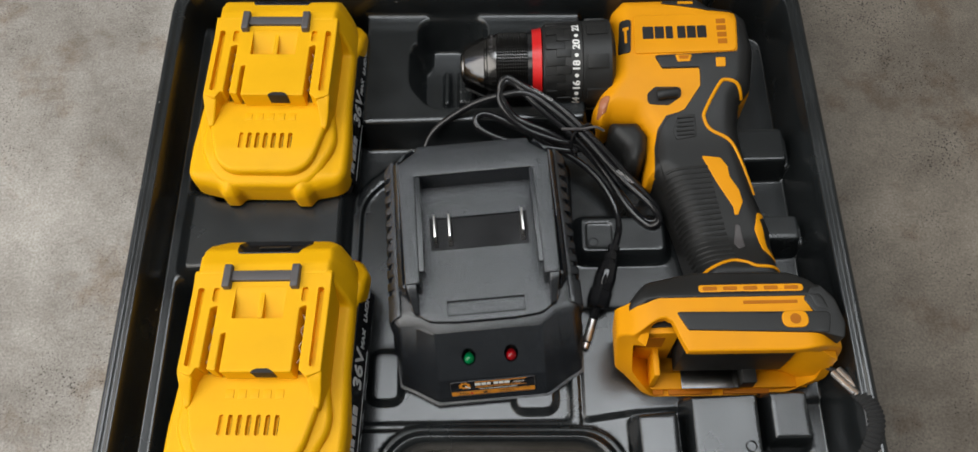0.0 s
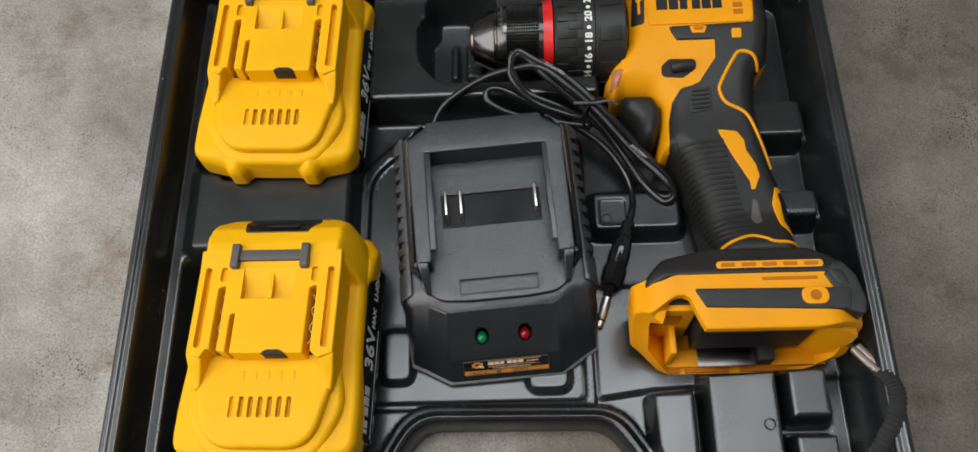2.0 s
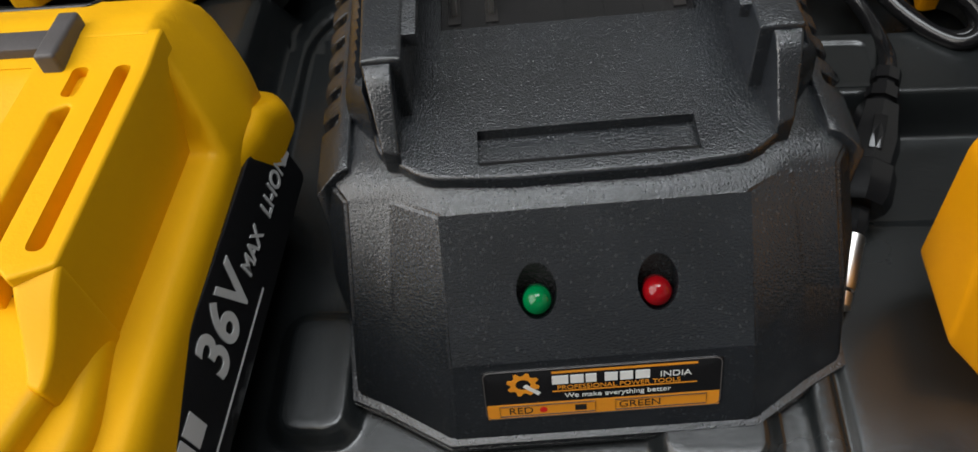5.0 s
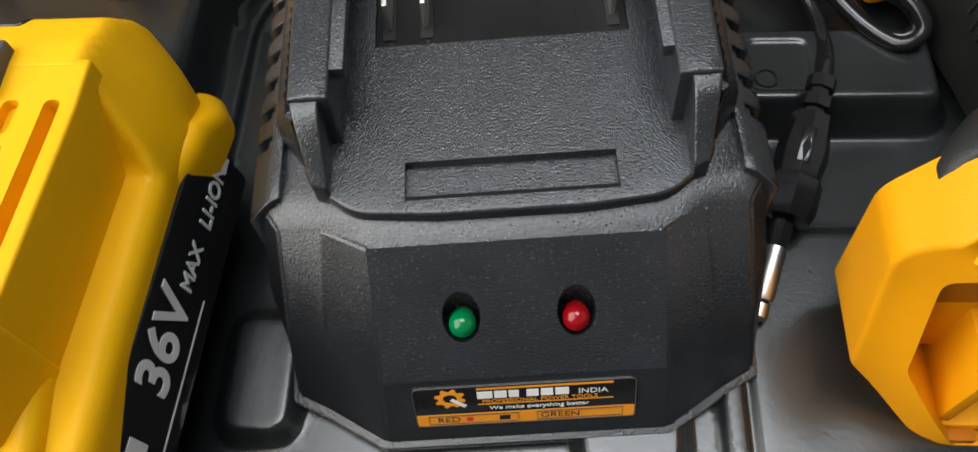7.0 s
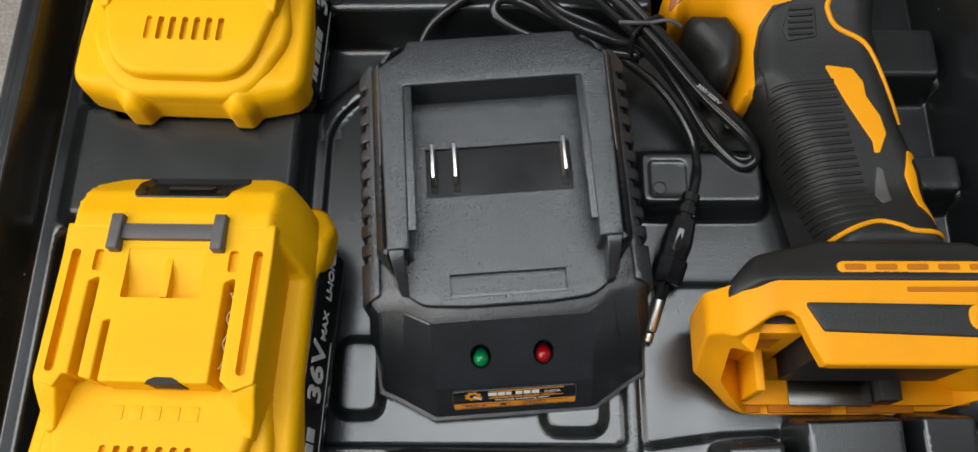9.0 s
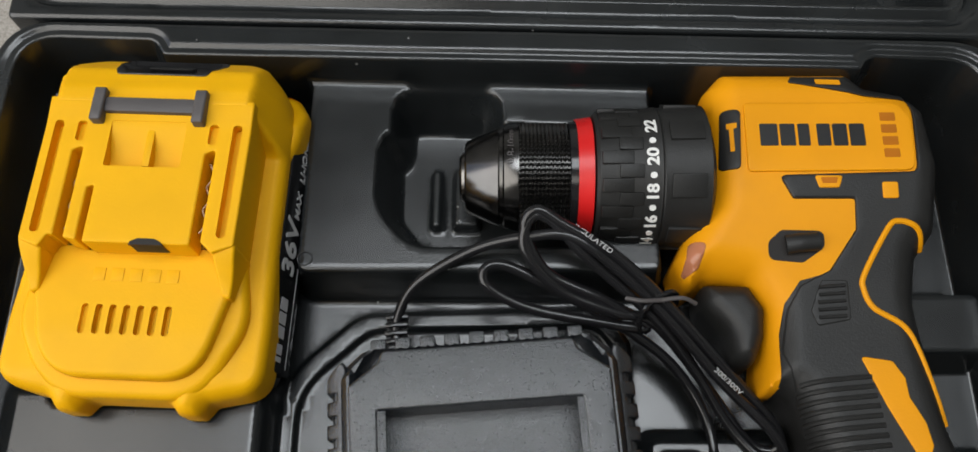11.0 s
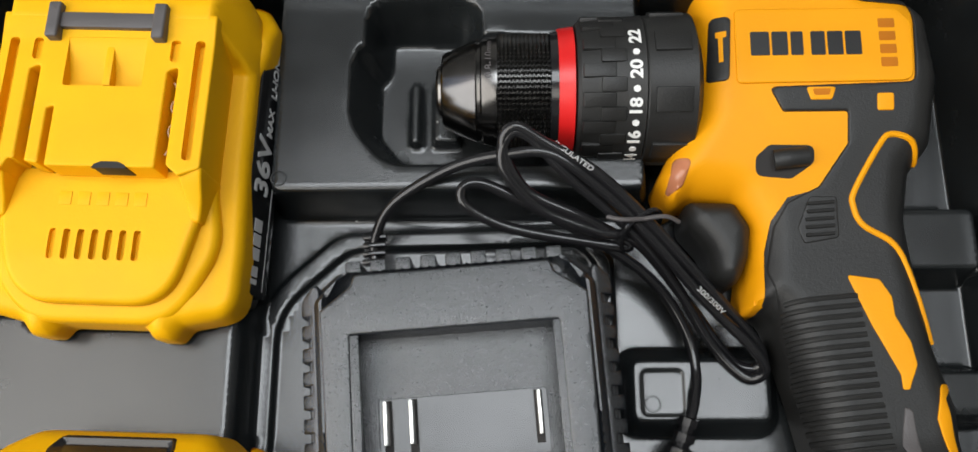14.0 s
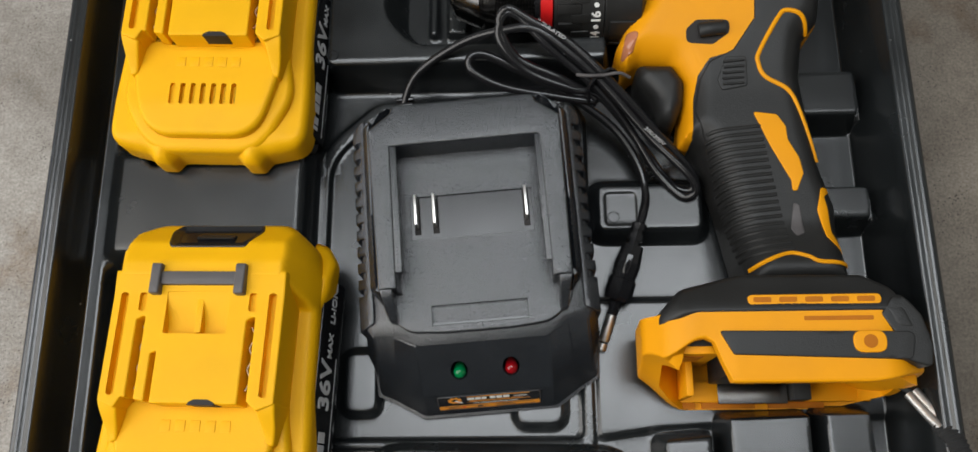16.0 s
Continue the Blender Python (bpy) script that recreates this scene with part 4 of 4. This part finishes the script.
        m2 = ax @ pose(0, 0, 0, a + 11, 0, 0)
        box("clutch_tooth", 41, -2.6, 25.6, 49.5, 2.6, 27.6, RUBBER, g, bevel=0.6, m=m2)
        if i % 2:
            box("collar_pad", 59, -4.4, 27.0, 71, 4.4, 28.7, RUBBER, g, bevel=0.5, m=m)
    for word, a in (("14", 88), ("16", 62), ("18", 36), ("20", 8), ("22", -20)):
        m = ax @ pose(0, 0, 0, a - 0, 0, 0) @ units(pose(52.6, 0, 27.75, 0, 0, 90))
        # numbers stand along the ring
        lettering("number", word, 4.2, WHITE, g, m=m, depth=0.1, bold=0.18, stretch=1.2, bend=27.6)
        if word != "22":
            md = ax @ pose(0, 0, 0, a - 13.5, 0, 0) @ units(pose(52.6, 0, 27.6))
            plate("number_dot", circle(0, 0, 1.2, 12), -0.5, 0.2, WHITE, g, bevel=0, m=md)
    lettering("lettering", "0.8-10mm", 2.9, GREY, g, m=ax @ pose(0, 0, 0, -14, 0, 0) @ units(pose(3.4, 0, 20.95, 0, 0, 90)), depth=0.08, stretch=1.1, bend=21)
    # raised panel, badge, vents
    patch("logo_panel", [(81, 285.5), (81, 311.5), (136, 311.5, 4), (141, 306, 3), (140, 286, 4)], 0.9, YELLOW_DRILL, g, r=2)
    for x0, w in ((86, 6.4), (93.2, 5.4), (99.6, 4.2), (106.4, 4.8), (112, 5.2), (118, 5.4)):
        patch("brand_bar", [(x0, 294.8), (x0 + w, 294.8), (x0 + w, 303.2), (x0, 303.2)], 1.05, BLACK_PRINT, g, r=0.6, soft=0)
    # panel slots drawn flat, their inner shade given by the darker amber
    for k in range(4):
        y = 290.5 + 4.6 * k
        patch("panel_vent", [(129.5, y), (135, y), (135, y + 3.2), (129.5, y + 3.2)], 1.05, SLOT_SHADE, g, r=0.5, soft=0)
    patch("mode_badge", [(71.6, 287), (78.6, 286.5), (79.8, 309), (73, 309.5)], 0.7, RUBBER, g, "black badge with a small yellow hammer", r=2)
    patch("hammer_mark", [(75.4, 293), (76.8, 293), (76.8, 301.6), (78, 301.8), (78, 303.8), (74.6, 303.8), (74.6, 301.8), (75.4, 301.6)], 0.9, YELLOW_DRILL, g, r=0.2, soft=0)
    # black overmould round the back of the head and over the grip
    over = [(92, 284.3), (96.5, 276.2), (118, 276.2, 1), (118, 266), (108.5, 252.5), (98, 247.5, 3), (93.5, 240, 6), (91, 226, 4), (95.5, 213, 4), (103.5, 185, 10), (109.6, 160, 4), (110.4, 149), (151, 149), (151.6, 183, 8), (145.6, 203, 10),
            (140.2, 243, 8), (141.6, 258.5, 3), (148.6, 267.5, 4), (151.6, 290, 5), (149.6, 310.5, 5), (141.8, 318.4, 3), (141.8, 306, 3), (140.6, 285.6, 3)]
    patch("rubber_overmould", over, 1.1, RUBBER, g, "black rubber overmould", r=1.5, step=2.2, soft=0.8)
    patch("top_strip", [(98, 320.2), (100, 323.4), (128, 323.2), (141, 319.4), (141, 313.5), (126, 314.5)], 0.8, RUBBER, g, r=1)
    patch("top_window", [(108, 319), (117, 318.6), (117, 321), (108, 321.4)], 1.0, YELLOW_DRILL, g, r=0.5, soft=0)
    patch("panel_tab", [(104, 283.8), (114, 283.8), (112.5, 279.6), (105.5, 279.6)], 1.6, YELLOW_DRILL, g, r=0.8)
    # no real hollow: a flat patch in the shaded amber
    patch("tab_hollow", [(106, 283), (112, 283), (111.4, 281), (106.6, 281)], 1.75, SLOT_SHADE, g, r=0.4, soft=0)
    patch("square_mark", [(127.5, 276), (133, 276), (133, 281.6), (127.5, 281.6)], 1.6, YELLOW_DRILL, g, r=0.8)
    draped_cord("yellow_trim", [(142.5, 261), (139, 266.5), (132, 268.5), (128, 265), (120, 251), (119.5, 246), (122.5, 240), (132, 234), (137, 225), (144.4, 203)], 1.1, 0.9, YELLOW_DRILL, g)
    patch("grip_inlay", [(116, 224, 1), (126.5, 222.5, 2), (130, 217), (130.5, 211), (134.8, 203), (136.2, 196, 2), (133, 188.5), (131, 188.5), (130.8, 193), (123, 208)], 1.7, YELLOW_DRILL, g, "yellow inlay", r=0.8)
    patch("grip_inlay", [(147.8, 190.5, 1), (143.5, 190.2, 2), (140.8, 180, 2), (143.4, 168, 2), (150.8, 161), (150.8, 163.5), (146.5, 170), (145.8, 180), (144.6, 186), (147.8, 188.6)], 1.7, YELLOW_DRILL, g, "yellow inlay", r=0.8)
    draped_cord("yellow_trim", [(110.5, 154.5), (117, 157.5), (126, 160.5), (133, 159), (138, 156.6), (151, 156)], 1.0, 1.0, YELLOW_DRILL, g)
    for i in range(19):
        y = 216 - i * 3.05
        xl = 95.5 + (216 - y) * 0.235 + (0.8 if i == 0 else 0)
        xr = 119 + (216 - y) * 0.17
        draped_cord("grip_rib", [(xl, y - 1.0), (xl + 3, y - 0.3), ((xl + xr) / 2, y + 0.6), (xr, y + 1.6)], 0.95, 0.9, RUBBER, g, n=4)
    patch("thumb_pad", [(101, 239), (105, 249), (114, 249), (114.5, 236), (103, 234)], 1.7, RUBBER, g, r=1.5)
    for k in range(5):
        draped_cord("thumb_rib", [(103.5 + 0.5 * (k > 2), 236.6 + 2.5 * k), (112.8, 237.2 + 2.5 * k)], 0.6, 2.0, RUBBER, g, n=3)
    patch("grip_window", [(129, 172), (131.2, 184), (133.5, 182), (134.5, 170), (131, 168.5)], 1.5, GREY, g, r=1)
    # direction switch; its slot is a near-black patch for the shade within
    patch("switch_slot", [(87.5, 256), (99.5, 255), (107, 260, 3), (107, 265.5, 3), (92, 265.8, 3), (87.5, 262, 3)], 0.15, DARK, g, r=3, soft=0)
    sw = float(drill_surface(104, 266)[0])
    tube("direction_switch", [(98.5, 265.6, sw + 1.0), (103, 266, sw + 1.8), (109.5, 266.8, sw + 1.2)], 3.4, RUBBER, g, "black direction switch", sides=16, n=6, flat=0.75)
    # work lamp and trigger
    patch("work_lamp", [(58.5, 251), (64, 254), (66.5, 262), (61, 263.5)], 0.4, LENS, g, "pale pink work lamp", r=2)
    trig = rounded([(66, 251, 3), (83, 250.6, 3), (88.5, 242, 4), (87.5, 232, 6), (83, 222, 4), (75.5, 224.5, 5), (74, 234, 8), (66, 243, 6)], 4)
    relief("trigger", seat(trig), lambda x, y, d: 40 + round_edge(d, 6, 10), 14, RUBBER, g, "black curved trigger", step=2, edge=6)
    before = set(g.children)
    build_foot(g)
    for ob in set(g.children) - before:
        ob.matrix_basis = Matrix.Diagonal((1, 1, 0.935, 1)) @ ob.matrix_basis
    return g


def build_foot(g):
    # open yellow shoe that takes the battery: a ring in the x-z plane, open towards the front
    ring = rounded([(66, 22, 8), (64, 60, 12), (75, 77, 16), (158, 77, 14), (174, 62, 18), (175, 24, 14), (165, 4, 10), (86, 3, 4)], 8, 8)
    hole = rounded([(88, 10, 2), (74, 30, 6), (72, 58, 8), (80, 71.5, 6), (152, 71.5, 8), (168, 58, 14), (169, 26, 10), (160, 10, 6)], 4, 6)
    to_front = Matrix(((1, 0, 0, 0), (0, 0, -1, 0), (0, 1, 0, 0), (0, 0, 0, 1)))

    def front(x, z, d):
        top = smooth(66, 71, z)
        notch = (10 + 7 * smooth(70, 86, x)) * (1 - smooth(88, 96, x))
        low = 13 * (1 - smooth(64, 88, x))
        y = 100 + 6 * smooth(20, 66, z) + 5 * smooth(145, 178, x) + top * notch + (1 - top) * low
        return -y + round_edge(d, 1.2)

    relief("shoe", ring, front, -133, YELLOW_DRILL, g, "open yellow battery shoe", step=3, edge=1.2, holes=(hole,), m=to_front)
    # inner face that slopes inwards at the closed end
    relief("shoe_lining", rounded([(132, 8), (168, 8), (172, 26), (171, 58), (152, 73), (132, 73)], 3), lambda x, z, d: -(123 - 17 * smooth(130, 172, x)), -128, YELLOW_DRILL, g, step=3, m=to_front)
    # inside, with a near-black block for the shade at the back
    box("shoe_shade_fill", 80, 121, 8, 164, 126, 68, DARK, g, bevel=0)
    box("terminal_block", 96, 110, 24, 152, 121, 66, RUBBER, g, "black terminal block", bevel=0.8)
    box("terminal_plate", 101, 102, 17, 131, 113, 18.2, NOSE, g, "steel spring plate", bevel=0.4)
    box("terminal_post", 131.5, 103, 14, 139, 121, 26, RUBBER, g, bevel=0.6)
    box("shoe_rail", 80, 103, 11, 168, 112, 14, YELLOW_DRILL, g, bevel=0.6)
    box("shoe_web", 84, 104, 9, 87, 121, 40, YELLOW_DRILL, g, bevel=0.5)
    box("latch_wall", 75, 118, 20, 94, 121.5, 67, YELLOW_DRILL, g, bevel=0.5)
    # latch and rail slots: surface pieces coloured as shaded recesses
    box("latch_slot", 74, 117.6, 44, 88, 118.4, 60, SLOT_SHADE, g, bevel=0)
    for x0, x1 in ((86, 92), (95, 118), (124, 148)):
        box("rail_slot", x0, 100.4, 9.5, x1, 103.2, 12.2, SLOT_SHADE, g, bevel=0.2)
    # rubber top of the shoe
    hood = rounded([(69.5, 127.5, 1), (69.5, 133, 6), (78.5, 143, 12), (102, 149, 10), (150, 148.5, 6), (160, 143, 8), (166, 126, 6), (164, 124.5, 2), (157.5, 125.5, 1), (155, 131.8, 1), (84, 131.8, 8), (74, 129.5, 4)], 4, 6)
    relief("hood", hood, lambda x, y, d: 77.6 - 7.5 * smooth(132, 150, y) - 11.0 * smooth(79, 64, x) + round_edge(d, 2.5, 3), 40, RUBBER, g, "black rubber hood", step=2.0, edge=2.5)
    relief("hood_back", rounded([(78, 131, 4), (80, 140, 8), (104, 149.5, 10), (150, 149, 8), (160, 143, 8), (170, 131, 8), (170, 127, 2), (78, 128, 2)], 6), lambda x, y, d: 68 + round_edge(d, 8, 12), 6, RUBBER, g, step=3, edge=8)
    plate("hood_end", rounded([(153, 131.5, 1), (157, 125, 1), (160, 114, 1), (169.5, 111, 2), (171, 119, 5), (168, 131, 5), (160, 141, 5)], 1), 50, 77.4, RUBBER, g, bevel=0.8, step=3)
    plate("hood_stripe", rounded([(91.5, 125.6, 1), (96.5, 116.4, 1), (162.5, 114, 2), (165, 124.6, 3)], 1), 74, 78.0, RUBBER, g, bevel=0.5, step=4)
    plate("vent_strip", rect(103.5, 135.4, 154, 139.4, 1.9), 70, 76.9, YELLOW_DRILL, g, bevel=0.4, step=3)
    # vent, strip and bolt holes are flat plates coloured with their shade
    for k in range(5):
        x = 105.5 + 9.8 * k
        plate("vent_hole", rect(x, 136.4, x + 6.8, 138.4, 0.8), 74, 77.05, SLOT_SHADE, g, bevel=0, step=3)
    plate("slot_strip", rect(124, 129.2, 150, 130.8, 0.4), 74, 77.3, SLOT_SHADE, g, bevel=0, step=4)
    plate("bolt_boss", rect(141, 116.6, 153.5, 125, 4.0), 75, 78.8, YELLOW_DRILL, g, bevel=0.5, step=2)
    plate("bolt_hole", circle(147.3, 120.8, 2.6, 16), 76, 79.0, SLOT_SHADE, g, bevel=0, step=2)


drill = build_drill()

# ---- wrist strap on the drill ----
strap = thing("wrist_strap", label="black woven wrist strap with bright metal crimps", category="strap")
for k in (-1, 1):
    o = Vector((0.7, 0.35, 0)) * 2.0 * k
    tube("crimp", [(175 + o.x, 104.5 + o.y, 38), (178.5 + o.x, 97.5 + o.y, 42), (182 + o.x, 90.5 + o.y, 47)], 1.9, STEEL, strap, "shiny metal crimp", sides=14, n=4)
tube("cord", [(168, 109, 36), (175, 104.5, 38)], 1.2, WEBBING, strap)
tube("webbing", [(181, 91.5, 46), (184, 85, 50), (185, 77, 51.5), (182, 67, 50), (176, 57, 47), (170, 47, 44), (166, 36, 42)], 4.0, WEBBING, strap, "black woven webbing", sides=14, n=18, flat=0.4, wave=0.22)

# ---- charging lead ----
lead = thing("charging_lead", label="coiled glossy black charging cable with barrel plug and wire tie", category="cable")
cord = [(-38.5, 238, 20), (-38.5, 246, 22), (-31, 257, 30), (-10, 266.5, 40), (8, 269, 46), (24, 268.5, 48), (40, 258, 44), (56, 244, 38), (76, 222, 30), (93, 205, 26),
        (97, 198, 22), (91, 196.5, 19), (80, 208, 20), (68, 227, 26), (54, 243, 34), (30, 262, 44), (17, 274, 50), (10, 274.5, 50), (8, 265, 45), (20, 252.5, 38), (40, 245, 34), (54, 242, 31),
        (72, 222, 23), (86, 203, 18), (95, 199.5, 18), (96, 206, 22), (78, 226, 30), (57, 247, 40), (40, 262, 46), (22, 272, 50), (12, 277, 52), (8, 271, 48), (16, 258, 40), (36, 249, 36), (52, 241, 29), (28, 243.5, 31), (8, 247.5, 33), (-5, 254, 36), (-6, 260, 38), (2, 261, 38), (22, 252, 34), (46, 240, 27), (62, 228, 22), (72, 212, 18), (74.5, 198, 17.5), (72.5, 188, 21.5), (70.5, 182, 23)]
tube("cord", cord, 2.0, CABLE, lead, sides=10, n=8)
# ribbed strain relief where the lead leaves the charger
for k in range(4):
    box("relief_rib", -4.2, -0.9, -3, 4.2, 0.9, 3, CABLE, lead, bevel=0.6, m=units(pose(-38.6, 237.5 + 3.0 * k, 20.5, 0, 0, 4)))
# printing on the lead
for word, x, y, z, a, sz in (("INSULATED", 31.5, 266.8, 50.6, -38, 2.3), ("300/300V", 78, 221, 32.6, -46, 2.3)):
    lettering("lettering", word, sz, SILVER, lead, m=units(pose(x, y, z, -20, 0, a)), depth=0.05)
# wire tie
for k in range(3):
    tube("wire_tie", [(50 + 2 * k, 238 + 2.5 * k, 24), (48.5 + 2 * k, 243 + 2 * k, 38), (54 + 2 * k, 248 + k, 43), (60 + k, 250, 36), (61, 246, 26)], 0.9, GLOSS, lead, sides=8, n=6)
tube("wire_tie", [(55, 247, 43), (48, 246.5, 44), (43, 248, 42)], 0.8, GREY, lead, sides=8, n=5)
tube("wire_tie", [(55, 247, 43), (62, 247.5, 44), (67, 246, 42)], 0.8, GREY, lead, sides=8, n=5)
# barrel plug
pm = units(Matrix.Translation((70.5, 182.5, 23))) @ look((0, 0, 0), (-19, -56, -12)).to_quaternion().to_matrix().to_4x4() @ pose(0, 0, 0, 0, 90, 0)
lathe("plug_boot", [(0, 0), (0, 3.4), (3.0, 3.4), (3.2, 2.6), (5, 2.6), (5.2, 3.8), (8.2, 3.9), (8.4, 2.8), (10.2, 2.8), (10.4, 4.8), (14, 5.2), (20, 6.0), (26, 5.4), (27, 6.4), (34, 6.4), (36.5, 5.4), (36.7, 2.6), (44, 2.4), (44, 0)], CABLE, lead, "black moulded plug body", n=8, m=pm, sharp=30)
for k in (-1, 1):
    box("plug_wing", 15, -0.6 + 5.0 * k, -1.5, 24, 0.6 + 5.0 * k, 1.5, GLOSS, lead, bevel=0.4, m=pm)
lathe("plug_barrel", [(43.5, 0), (43.5, 2.5), (55, 2.5), (56, 2.2), (56, 0)], STEEL, lead, "bright metal barrel", n=20, m=pm)
lathe("plug_collar", [(55.9, 0), (55.9, 1.6), (57, 1.6), (57, 0)], DARK, lead, n=16, m=pm)
lathe("plug_tip", [(56.9, 0), (56.9, 2.2), (60, 2.2), (60.5, 1.4), (60.5, 0)], STEEL, lead, n=16, m=pm)
